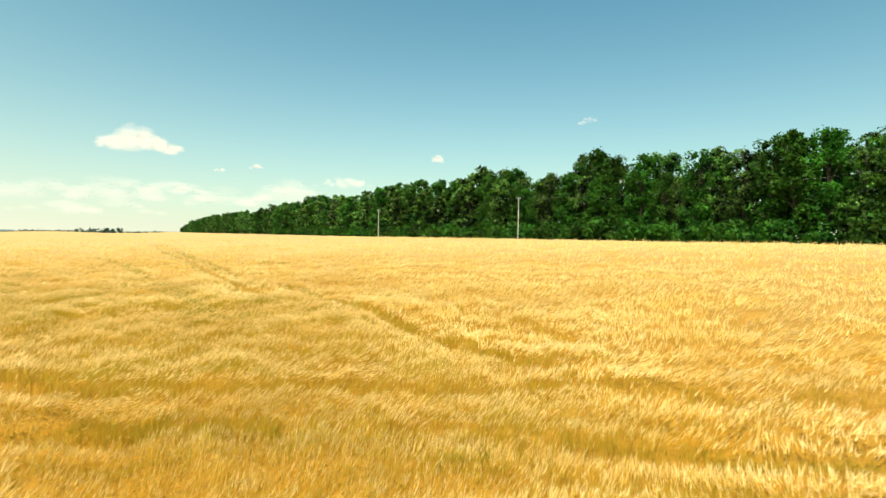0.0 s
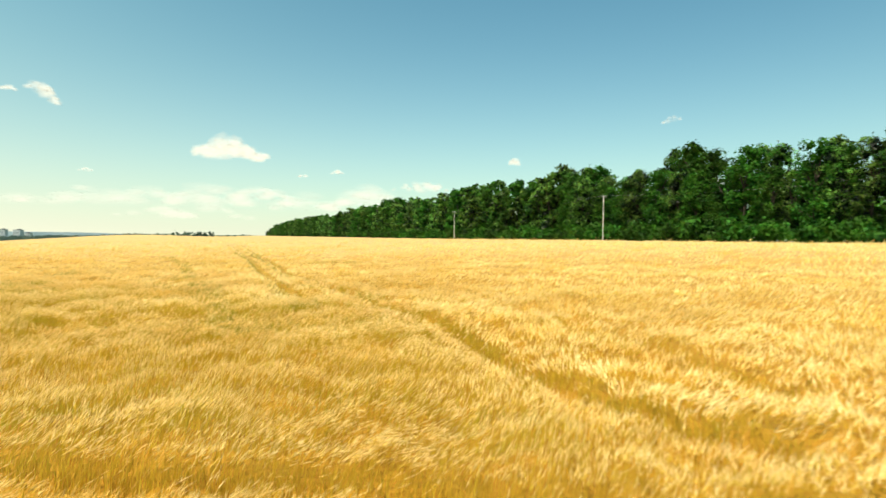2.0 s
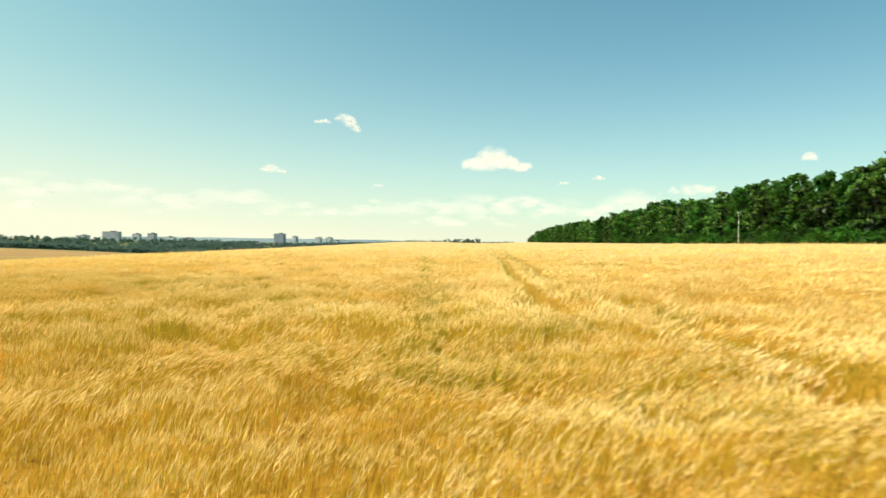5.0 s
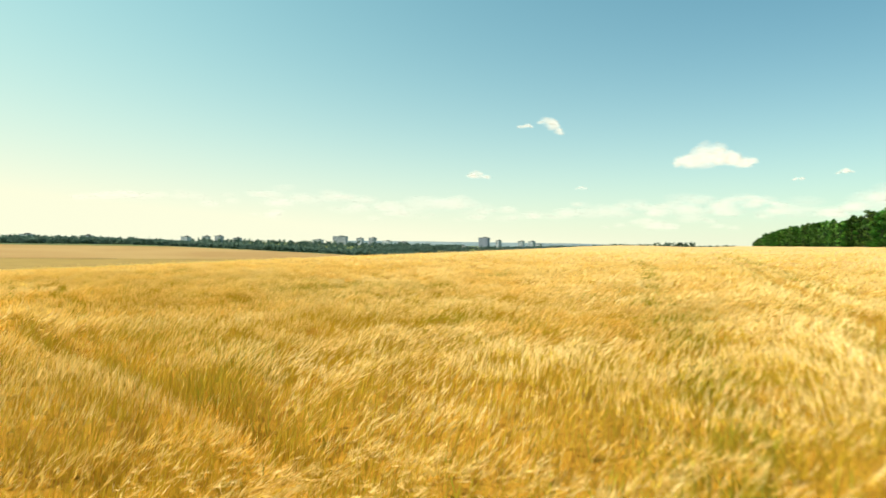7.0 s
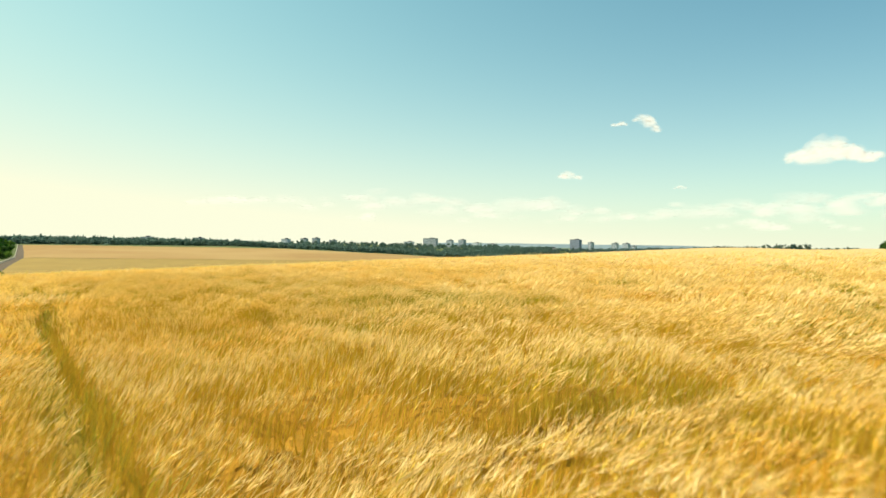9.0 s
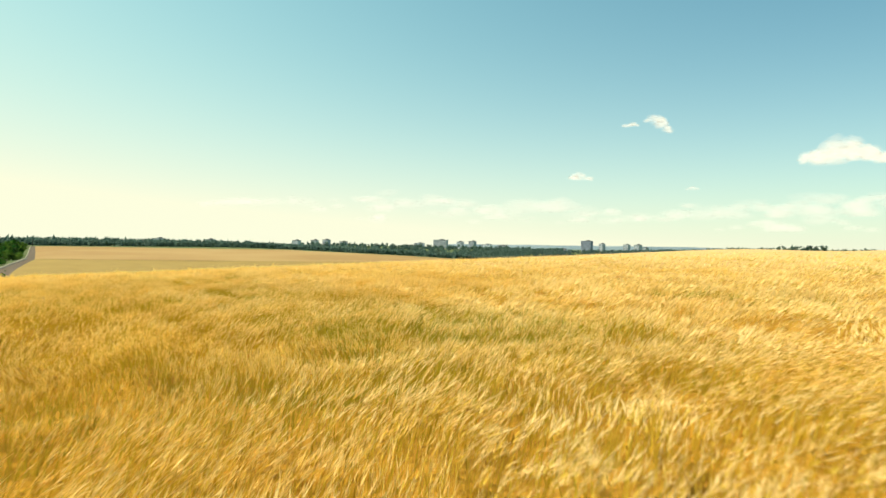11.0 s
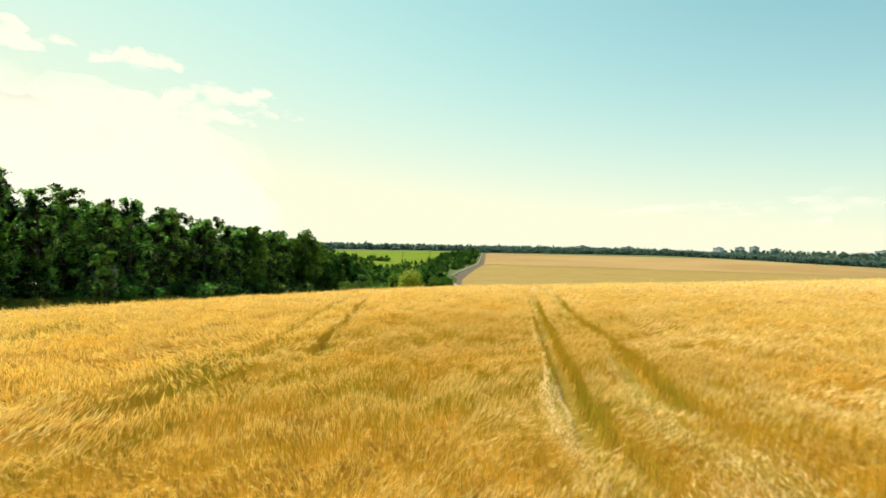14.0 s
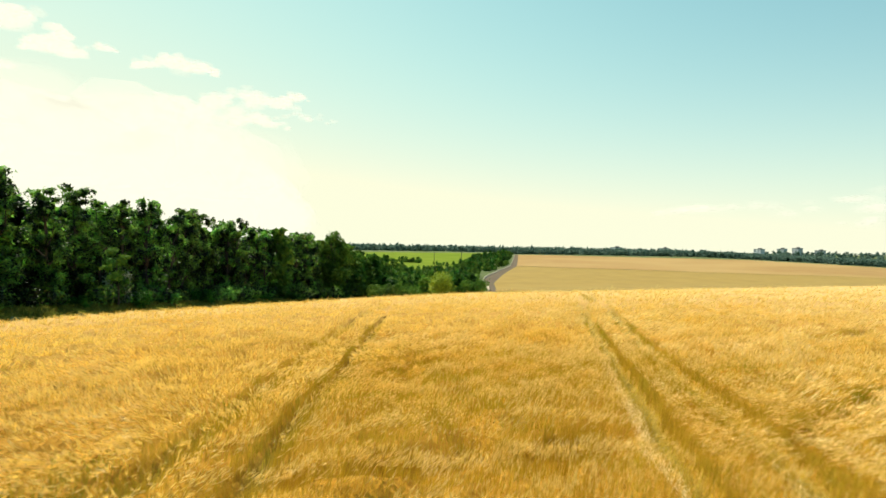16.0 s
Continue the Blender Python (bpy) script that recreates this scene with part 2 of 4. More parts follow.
def lattice(x, y, seed):
    """Smooth value noise in the plane, 0 to 1."""
    rng = np.random.RandomState(seed)
    tab = rng.rand(256, 256)
    xi, yi = np.floor(x).astype(int), np.floor(y).astype(int)
    u, v = x - xi, y - yi
    u, v = u * u * (3 - 2 * u), v * v * (3 - 2 * v)
    g = lambda i, j: tab[(xi + i) % 256, (yi + j) % 256]
    return (g(0, 0) * (1 - u) + g(1, 0) * u) * (1 - v) + (g(0, 1) * (1 - u) + g(1, 1) * u) * v


def way(az):
    """Unit vector in plan, degrees to the left of +y."""
    return np.array([-math.sin(radians(az)), math.cos(radians(az))])


# ---- the land ----
DOWN = way(125)                       # the near hill falls this way
CENTRE = np.array([-20.0, 25.0])
FAR_U, FAR_W = way(98), way(8)
CROP = 0.75
B1_DIR, B1_OUT, B1_EDGE = way(28.2), -way(118.2), 84.0      # first shelter belt: its run, the way out of the field, the field's edge
B2_DIR, B2_OUT, B2_EDGE = way(97.0), way(187.0), 15.5       # second one

_s = np.linspace(-1500, 1500, 6001)
_z = -np.cumsum(np.clip(0.0223 + 0.000646 * _s, -0.018, 0.085)) * (_s[1] - _s[0])
_z -= np.interp(0, _s, _z)
_z = np.where(_s < -110, np.interp(-110, _s, _z) - 0.002 * (-110 - _s) * 0, _z)


def land(x, y):
    """Height of the crop's top, were there crop everywhere."""
    x, y = np.asarray(x, float), np.asarray(y, float)
    hill = np.interp(x * DOWN[0] + y * DOWN[1], _s, _z)
    u = (x - CENTRE[0]) * FAR_U[0] + (y - CENTRE[1]) * FAR_U[1]
    w = (x - CENTRE[0]) * FAR_W[0] + (y - CENTRE[1]) * FAR_W[1]
    far = -28.5 + 0.0228 * np.minimum(u, 930) + 0.001 * np.clip(u - 930, 0, None) - 0.005 * np.clip(w, -900, 2500)
    fall = np.interp(w, [0, 250, 330, 410, 490, 580, 680, 850, 1000, 1500], [0, 0.5, 0.5, -2, -5, -8.5, -13, -20, -20, 0])
    far = far + fall * np.clip((u - 60) / 400, 0, 1) * (1 - np.clip((u - 1150) / 500, 0, 1))
    q1 = np.clip((x * B1_OUT[0] + y * B1_OUT[1] - 5) / 85, 0, 1)
    q2 = np.clip((x * B2_OUT[0] + y * B2_OUT[1] + 27) / 55, 0, 1)
    hill = hill + 2.8 * q1 * q1 * (3 - 2 * q1) - 1.7 * q2 * q2 * (3 - 2 * q2) + 1.5 * np.clip((x * B2_OUT[0] + y * B2_OUT[1] - B2_EDGE) / 4.5, 0, 1)
    k = 3.0
    d = np.clip((hill - far) / k, -30, 30)
    return far + k * np.logaddexp(0, d)


def line_distance(line, x, y):
    d = np.full_like(np.asarray(x, float), 1e9)
    for (ax, ay), (bx, by) in zip(line, line[1:]):
        t = np.clip(((x - ax) * (bx - ax) + (y - ay) * (by - ay)) / ((bx - ax) ** 2 + (by - ay) ** 2), 0, 1)
        d = np.minimum(d, np.hypot(x - ax - t * (bx - ax), y - ay - t * (by - ay)))
    return d


# terraces in the standing crop: it sinks gently towards a line and rises beyond it like a step
# (line with the step on its left hand, depth, width of the gentle side)
FURROWS = [
    ([(-14, 9.9), (-7, 9.7), (-4.3, 9.95), (-0.7, 9.6), (1.1, 9.7), (3.2, 8.9), (7.5, 8.6)], 0.58, 0.9),
    ([(-14, 12.5), (-7, 12.2), (-4.5, 12.2), (-1.5, 12.3), (0.5, 12.1), (3, 12.0), (7, 11.4), (12, 10.5)], 0.58, 0.9),
    ([(-37.8, 20.8), (-38.3, 21.8), (-38.9, 22.8), (-39.8, 24.0), (-40.3, 25.3)], 0.40, 1.2),
    ([(-36.4, 21.4), (-36.8, 22.6), (-37.3, 23.8)], 0.30, 0.8),
    ([(-44.8, 19.2), (-46.2, 19.8), (-48.5, 20.8)], 0.30, 1.0),
    ([(-41, 28.1), (-42.6, 29.0), (-44.3, 30.3), (-46.5, 32)], 0.22, 1.2),
    ([(-31.6, 19.9), (-33.2, 20.2), (-34.8, 20.6)], 0.34, 0.9),
    ([(-26.5, 25.4), (-26.5, 26.7), (-26.0, 27.9)], 0.30, 0.9),
    ([(-15.9, 22.9), (-15.5, 23.8), (-15.4, 24.6), (-15.5, 25.6), (-15.1, 26.9)], 0.32, 0.9),
    ([(-20.6, 19.1), (-17.9, 19.6), (-15.9, 20.0), (-14.3, 20.3), (-13.2, 20.5), (-12.0, 20.7), (-11.3, 20.7)], 0.42, 0.8),
    ([(-26.0, 22.5), (-26.8, 22.3), (-27.8, 22.5), (-28.4, 22.8), (-28.7, 23.4)], 0.40, 0.9),
    ([(-48.5, 10), (-50.5, 14), (-51, 20)], 0.30, 1.5),
    ([(-53, 29), (-54.8, 31.3), (-57, 36)], 0.30, 1.5),
    ([(-12.4, 16.5), (-13.0, 18.3), (-12.6, 19.6)], 0.26, 0.8),
    ([(-8.6, 30.6), (-5.5, 25.6), (-3.6, 22.5), (-1.8, 19.9), (-0.5, 17.5), (0.8, 15.7), (1.9, 14.3), (3.2, 13.4)], 0.40, 0.8),
    ([(-0.7, 24.3), (0.8, 21.6), (1.9, 19.8), (2.6, 18.3), (4.5, 15.5)], 0.30, 0.7),
    ([(-9.2, 21.3), (-8.4, 21.3), (-7.6, 21.2), (-6.9, 21.4)], 0.30, 1.0),
]


def signed_distance(line, x, y):
    """Distance to a line in plan, positive on its left hand."""
    d, sign = np.full_like(np.asarray(x, float), 1e9), np.ones_like(np.asarray(x, float))
    for (ax, ay), (bx, by) in zip(line, line[1:]):
        t = np.clip(((x - ax) * (bx - ax) + (y - ay) * (by - ay)) / ((bx - ax) ** 2 + (by - ay) ** 2), 0, 1)
        e = np.hypot(x - ax - t * (bx - ax), y - ay - t * (by - ay))
        left = np.where((bx - ax) * (y - ay) - (by - ay) * (x - ax) >= 0, 1.0, -1.0)
        sign, d = np.where(e < d, left, sign), np.minimum(d, e)
    return d * sign


def terrace(x, y):
    """How far the terraces lower the crop, in metres, and how near the foot of a step it is, 0 to 1."""
    low, foot = np.zeros_like(np.asarray(x, float)), np.zeros_like(np.asarray(x, float))
    wob = 0.20 * (lattice(x * 1.1, y * 1.1, 25) - 0.5)
    for line, deep, ramp in FURROWS:
        s = signed_distance(line, x, y) + wob
        k = np.clip(np.where(s < 0, 1 + s / ramp, 1 - s / 0.14), 0, 1)
        low += deep * k * k * (3 - 2 * k) * (0.65 + 0.6 * lattice(x * 0.3, y * 0.3, 27))
        foot = np.maximum(foot, np.clip(1 - np.abs(s) / 0.3, 0, 1))
    return low, foot


def tuft(x, y):
    """1 where the crop stands in a tuft, near 0 in the hollows between tufts."""
    return np.clip(0.48 + 0.8 * (0.65 * lattice(x * 2.3, y * 2.6, 7) + 0.35 * lattice(x * 0.8 + 9, y * 1.2, 5)), 0, 1)


# wheel tracks of the sprayer, as lines in plan
TRACKS = [
    [(-140, 21.2), (-90, 24.15), (-59, 25.1), (-45, 25.93), (-39.5, 26.28), (-36.5, 26.48), (-34.3, 26.55), (-32, 26.75), (-29.4, 27.5), (-27, 28.6)],
    [(-140, 23.2), (-80, 25.9), (-60, 26.5), (-50, 26.85), (-44, 27.35), (-40.8, 27.7), (-38.5, 27.8), (-36, 27.9), (-34, 27.98), (-32.4, 28.2), (-31.1, 28.7), (-29.9, 29.1), (-28.9, 29.6), (-26.3, 29.9)],
    [(-36.6, 35.3), (-32.9, 33.9), (-30.1, 32.8), (-28.8, 32.4), (-26.8, 31.0)],
    [(-75, 8.5), (-56, 14.2), (-49.5, 16.0), (-45, 17.2), (-41.5, 18.2), (-38.8, 19.0), (-36.5, 19.5), (-35, 19.6), (-33.2, 19.5), (-31, 19.4)],
    [(-75, 10.0), (-56.6, 15.5), (-50, 17.3), (-44.5, 18.9), (-40.8, 19.8), (-38.8, 20.35), (-36.5, 20.9), (-34.6, 21.1), (-32, 20.9), (-29.5, 20.7)],
    [(-60, 125), (-31.5, 71.5), (-20, 50.5), (-13.8, 38.6), (-8.6, 30.6)],
    [(-62, 125), (-35.8, 76.3), (-26.8, 60.5), (-15.0, 38.0), (-11.3, 31.5), (-9.4, 28.2), (-7.7, 25.5)],
    [(-37.2, 37.3), (-33.8, 36.0), (-31.0, 34.9), (-29.8, 34.4), (-27.5, 33.2)],
    [(-29.6, 20.45), (-28.4, 20.3), (-26.2, 20.65), (-23.8, 20.65), (-21.9, 20.95), (-20.1, 21.1), (-18.1, 21.4), (-16.4, 21.6), (-14.6, 21.8)],
]
TRACK_HALF = [0.12, 0.16, 0.10, 0.08, 0.09, 0.20, 0.20, 0.10, 0.08]
TRACK_DEEP = [0.95, 0.95, 0.7, 0.75, 0.78, 0.95, 0.95, 0.7, 0.7]


def undulate(x, y):
    """Uneven growth of the crop: wind-combed swells, tufts and terraces, evener beside the wheel tracks."""
    near = np.full_like(np.asarray(x, float), 1e9)
    for line in TRACKS:
        near = np.minimum(near, line_distance(line, x, y))
    calm = np.clip(near / 1.0, 0.4, 1)
    z = (0.20 * (lattice(x * 0.35, y * 0.55, 3) - 0.5) + 0.31 * (lattice(x * 0.8 + 9, y * 1.2, 5) - 0.5)
         + 0.26 * (lattice(x * 2.3, y * 2.6, 7) - 0.5)) * calm
    return z - terrace(x, y)[0]


def track_depth(x, y):
    """1 in a wheel track, 0 beside it."""
    best = np.zeros_like(x)
    for line, half, deep in zip(TRACKS, TRACK_HALF, TRACK_DEEP):
        d = line_distance(line, x, y)
        wob = half * (0.7 + 0.7 * lattice(x * 0.8, y * 0.8, 21))
        best = np.maximum(best, deep * np.clip((wob + 0.12 - d) / 0.12, 0, 1) * (0.72 + 0.28 * lattice(x * 0.25, y * 0.25, 23)))
    return best


def sheet(xs, ys, zf):
    """A grid of quads over the crossed coordinates."""
    X, Y = np.meshgrid(xs, ys, indexing="ij")
    V = np.stack([X, Y, zf(X, Y)], -1).reshape(-1, 3)
    n, m = len(xs), len(ys)
    i = (np.arange(n - 1)[:, None] * m + np.arange(m - 1)[None]).ravel()
    return V, np.stack([i, i + m, i + m + 1, i + 1], -1)


def compact(V, F, keep):
    F = F[keep]
    used = np.unique(F)
    back_to = np.zeros(len(V), int)
    back_to[used] = np.arange(len(used))
    return V[used], back_to[F]


def rings(r0, r1, n, m, c=CENTRE):
    r = np.geomspace(r0, r1, n)
    th = np.linspace(0, 2 * np.pi, m + 1)[:-1]
    X = c[0] + r[:, None] * np.cos(th)
    Y = c[1] + r[:, None] * np.sin(th)
    i = np.arange(n - 1)[:, None] * m
    j = np.arange(m)[None]
    k = (j + 1) % m
    F = np.stack([i + j, i + m + j, i + m + k, i + k], -1).reshape(-1, 4)
    return X.ravel(), Y.ravel(), F


# ground, one sheet out to the horizon
gx, gy, gf = rings(0.5, 4700, 110, 220)
V = np.stack([gx, gy, land(gx, gy) - CROP], -1)
tagged(part("ground", mesh_of("ground", V, gf, M_SOIL, True)), "brown soil and rough grass under and beside the crops", "ground", kind="structure")

# ---- the barley ----
field = root("barley_field", pose(0, 0, 0), "ripe golden barley standing in the field, combed by wind", "crop", kind="stuff")


def in_field(x, y, margin=0.0):
    return (x * B1_OUT[0] + y * B1_OUT[1] < B1_EDGE - margin) & (x * B2_OUT[0] + y * B2_OUT[1] < B2_EDGE - margin)


NX0, NX1, NY0, NY1 = -64.0, 22.0, -8.0, 62.0
# how far the crop stands from the middle of the flown-over strip decides how densely it is grown plant by plant
STRIP = [(0, 5), (-1, 9), (-4, 15), (-10, 21), (-20, 26), (-31, 26), (-44, 24)]
SHORE = [(-160, -90), (-64, -22), (-46, 0), (-40, 8), (-34, 15.5), (-30, 17), (-20, 18), (-12, 14.5), (-7, 8), (-3, 3), (0, 1.5), (2, 1.5), (22, 21), (160, 190)]


def strip_distance(x, y):
    return line_distance(STRIP, x, y)


def sunk(x, y):
    """Depth of the closed layer of stems and leaves below the tops of the ears."""
    return np.interp(strip_distance(x, y), [3, 8, 20, 60], [0.42, 0.34, 0.22, 0.15])


def canopy(x, y):
    d = sunk(x, y)
    edge = np.clip((B2_EDGE - 0.2 - x * B2_OUT[0] - y * B2_OUT[1]) / 0.7, 0, 1)
    return land(x, y) - CROP + edge * np.maximum(CROP + undulate(x, y) - d - (CROP - d - 0.12) * track_depth(x, y), 0.08)


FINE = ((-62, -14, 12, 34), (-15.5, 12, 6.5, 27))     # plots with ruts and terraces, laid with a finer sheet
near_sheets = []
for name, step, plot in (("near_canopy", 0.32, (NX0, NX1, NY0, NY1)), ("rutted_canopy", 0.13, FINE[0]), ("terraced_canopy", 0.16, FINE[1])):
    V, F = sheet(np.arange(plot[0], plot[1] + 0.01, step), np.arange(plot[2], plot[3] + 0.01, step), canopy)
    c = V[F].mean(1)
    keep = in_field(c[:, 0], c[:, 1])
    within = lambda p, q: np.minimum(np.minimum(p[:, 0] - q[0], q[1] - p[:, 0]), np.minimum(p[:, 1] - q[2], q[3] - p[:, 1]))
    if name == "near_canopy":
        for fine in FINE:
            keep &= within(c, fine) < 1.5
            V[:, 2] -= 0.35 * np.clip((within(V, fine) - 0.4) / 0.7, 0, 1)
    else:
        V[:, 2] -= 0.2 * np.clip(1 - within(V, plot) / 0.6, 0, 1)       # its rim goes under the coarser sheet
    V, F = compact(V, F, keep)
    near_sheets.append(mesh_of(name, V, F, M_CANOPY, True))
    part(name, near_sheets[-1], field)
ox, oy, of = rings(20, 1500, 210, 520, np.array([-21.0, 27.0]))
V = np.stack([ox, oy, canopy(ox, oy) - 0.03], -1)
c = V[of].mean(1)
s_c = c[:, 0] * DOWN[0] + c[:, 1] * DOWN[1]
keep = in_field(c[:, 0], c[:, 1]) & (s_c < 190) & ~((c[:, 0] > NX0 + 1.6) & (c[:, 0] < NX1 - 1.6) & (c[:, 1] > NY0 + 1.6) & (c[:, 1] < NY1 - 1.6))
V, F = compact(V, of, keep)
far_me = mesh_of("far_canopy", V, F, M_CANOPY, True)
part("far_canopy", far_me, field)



def ears(rng, x, y, size, awns, leaf=True):
    """Barley plants at the places given: stem, flag leaf, ear and awns, all thin blades. Returns triangles and which of them are stem."""
    n = len(x)
    z = land(x, y) + undulate(x, y)
    gust = lattice(x * 0.45, y * 0.45, 41)
    th = radians(-50) + (lattice(x * 0.3, y * 0.3, 43) - 0.5) * 2.6 + (lattice(x * 1.3, y * 1.3, 44) - 0.5) * 1.6 + rng.normal(size=n) * 0.20
    lean = np.stack([-np.sin(th), np.cos(th), np.zeros(n)], -1)
    up = np.array([0, 0, 1.0])
    s = (size * (0.8 + 0.4 * rng.rand(n)))[:, None]
    tilt = ((0.20 + 0.75 * gust) * (0.5 + 0.8 * rng.rand(n)))[:, None]
    top = np.stack([x, y, z + 0.05 - (0.19 * size if size < 1.5 else 0.13 + 0.07 * size) + rng.normal(size=n) * 0.04], -1)
    long = s * 0 + (0.42 if size < 1.5 else 0.22 * size)
    foot = top - long * (up + lean * 0.30 * tilt)
    turn = rng.rand(n)[:, None] * math.pi
    side = np.cross(lean, up)
    across = side * np.cos(turn) + lean * np.sin(turn)
    axis = up * (1 - 0.55 * tilt) + lean * 0.75 * tilt
    axis /= np.linalg.norm(axis, axis=1)[:, None]
    mid = top + s * 0.035 * axis
    tip = mid + s * 0.06 * (axis + lean * 0.35 * tilt - up * 0.30 * tilt)
    wd = s * 0.0092
    thick = 0.0032 if size < 1 else 0.0055
    tri = [np.stack([foot - across * s * thick, foot + across * s * thick, top], 1)] if size < 1.5 else []
    if leaf:
        drop = foot * 0.4 + top * 0.6
        blade = drop + s * (rng.normal(size=(n, 3)) * (0.07, 0.07, 0.05) + lean * 0.06 + up * 0.05)
        tri.append(np.stack([drop - side * s * 0.006, drop + side * s * 0.006, blade], 1))
    stems = len(tri)
    tri += [np.stack([top, mid + across * wd, tip], 1), np.stack([top, tip, mid - across * wd], 1)]
    for k in range(awns):
        f = (k + 0.5) / awns
        spray = axis * 0.85 + lean * 0.45 * tilt + rng.normal(size=(n, 3)) * 0.19
        a0 = top * (1 - f) + tip * f
        end = a0 + s * ((0.085 if size < 1 else 0.11) + 0.06 * rng.rand(n))[:, None] * spray
        w = np.cross(spray, rng.normal(size=(n, 3))) * (0.0017 if size < 1 else 0.0037 if size < 1.2 else 0.0043 if size < 2 else 0.0042) * s
        tri.append(np.stack([a0 - w, a0 + w, end], 1))
    T = np.stack(tri, 1)
    kind = np.zeros((n, len(tri)), np.int32)
    kind[:, :stems] = 1
    kind[:, stems + 2:] = 2
    T = T.reshape(-1, 3)
    return T, np.arange(len(T)).reshape(-1, 3), kind.ravel()


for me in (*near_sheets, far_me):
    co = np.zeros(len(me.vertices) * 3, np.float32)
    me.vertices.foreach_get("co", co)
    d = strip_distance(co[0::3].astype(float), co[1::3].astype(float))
    # weight of the stem shade multiplied into the sheet's colour
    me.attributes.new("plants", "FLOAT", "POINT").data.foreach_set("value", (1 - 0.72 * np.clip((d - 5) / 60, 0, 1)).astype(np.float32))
    rut = np.clip(track_depth(co[0::3].astype(float), co[1::3].astype(float)) * 1.3 , 0, 1)
    me.attributes.new("rut", "FLOAT", "POINT").data.foreach_set("value", rut.astype(np.float32))

def straw_band(x, y):
    """1 on the pale bands beside the two deep ruts."""
    wide = np.interp(x, [-60, -44, -38, -33, -31], [0.03, 0.06, 0.12, 0.15, 0.03]) * (0.45 + 1.0 * lattice(x * 0.5, y * 0.5, 75))
    one = np.abs(y + 0.32 - np.interp(x, [p[0] for p in TRACKS[0]], [p[1] for p in TRACKS[0]])) < wide
    two = np.abs(y + 0.34 - np.interp(x, [p[0] for p in TRACKS[1]], [p[1] for p in TRACKS[1]])) < wide * np.clip((x + 40) / 3, 0, 1)
    return (one | two) & (x < -30.5) & (lattice(x * 0.4, y * 0.4, 71) > 0.15)


ear_rng = np.random.RandomState(5)
for name, d0, d1, per_m2, size, awns, leaf in (("near_plants", 0, 4.8, 255, 0.83, 6, False), ("middle_plants", 4.8, 12.0, 118, 1.04, 4, False),
                                              ("further_plants", 12.0, 30, 33, 1.38, 3, False), ("distant_plants", 30, 80, 5.0, 2.4, 2, False),
                                              ("outer_plants", 80, 170, 0.55, 4.5, 1, False), ("thin_plants", 0, 22, 14, 1.55, 2, False)):
    x0, x1, y0, y1 = -44 - d1, 5 + d1, 2 - d1 * 0.6, 27 + d1
    n = int((x1 - x0) * (y1 - y0) * per_m2)
    x, y = x0 + (x1 - x0) * ear_rng.rand(n), y0 + (y1 - y0) * ear_rng.rand(n)
    k = y > np.interp(x, [p[0] for p in SHORE], [p[1] for p in SHORE])
    if name == "thin_plants":
        k = ~k
    x, y = x[k], y[k]
    d = strip_distance(x, y)
    k = (d >= d0) & (d < d1 + ear_rng.rand(len(x)) * 0.2 * d1 - 0.1 * d1) & in_field(x, y, 0.3)
    x, y = x[k], y[k]
    k = (track_depth(x, y) < 0.25 + 0.2 * ear_rng.rand(len(x))) & (terrace(x, y)[1] * 0.7 - 0.3 < ear_rng.rand(len(x))) & (ear_rng.rand(len(x)) < (0.65 + 0.6 * lattice(x * 0.9, y * 0.9, 61)) * (0.62 + 0.9 * lattice(x * 3.7, y * 3.7, 63))) & ~straw_band(x, y)
    k &= ear_rng.rand(len(x)) < (tuft(x, y) if d1 < 30 else 1.0)
    T, F, kind = ears(ear_rng, x[k], y[k], size, awns, leaf)
    me = mesh_of(name, T, F, M_EAR)
    me.materials.append(M_STEM)
    me.materials.append(M_AWN)
    me.polygons.foreach_set("material_index", kind)
    part(name, me, field)

# stems and dry leaves standing under the ears, close to the way
n = 420000
x, y = -49 + 60 * ear_rng.rand(n), -2 + 36 * ear_rng.rand(n)
d = strip_distance(x, y)
k = (y > np.interp(x, [p[0] for p in SHORE], [p[1] for p in SHORE])) & (d < 3 + 4 * ear_rng.rand(n)) & (track_depth(x, y) < 0.4) & in_field(x, y, 0.3)
x, y = x[k], y[k]
n = len(x)
th = radians(-50) + (lattice(x * 0.3, y * 0.3, 43) - 0.5) * 2.6 + ear_rng.normal(size=n) * 0.9
top = np.stack([x, y, land(x, y) + undulate(x, y) - 0.07 - 0.16 * ear_rng.rand(n)], -1)
foot = top - np.stack([-np.sin(th) * 0.13, np.cos(th) * 0.13, 0.36 + 0.12 * ear_rng.rand(n)], -1)
th = ear_rng.rand(n) * math.pi
w = np.stack([np.cos(th), np.sin(th), 0 * th], -1) * (0.004 + 0.005 * ear_rng.rand(n))[:, None]
T = np.stack([foot - w, foot + w, top], 1).reshape(-1, 3)
part("lower_stems", mesh_of("lower_stems", T, np.arange(len(T)).reshape(-1, 3), M_STEM), field, "amber stems and dry leaves under the ears")

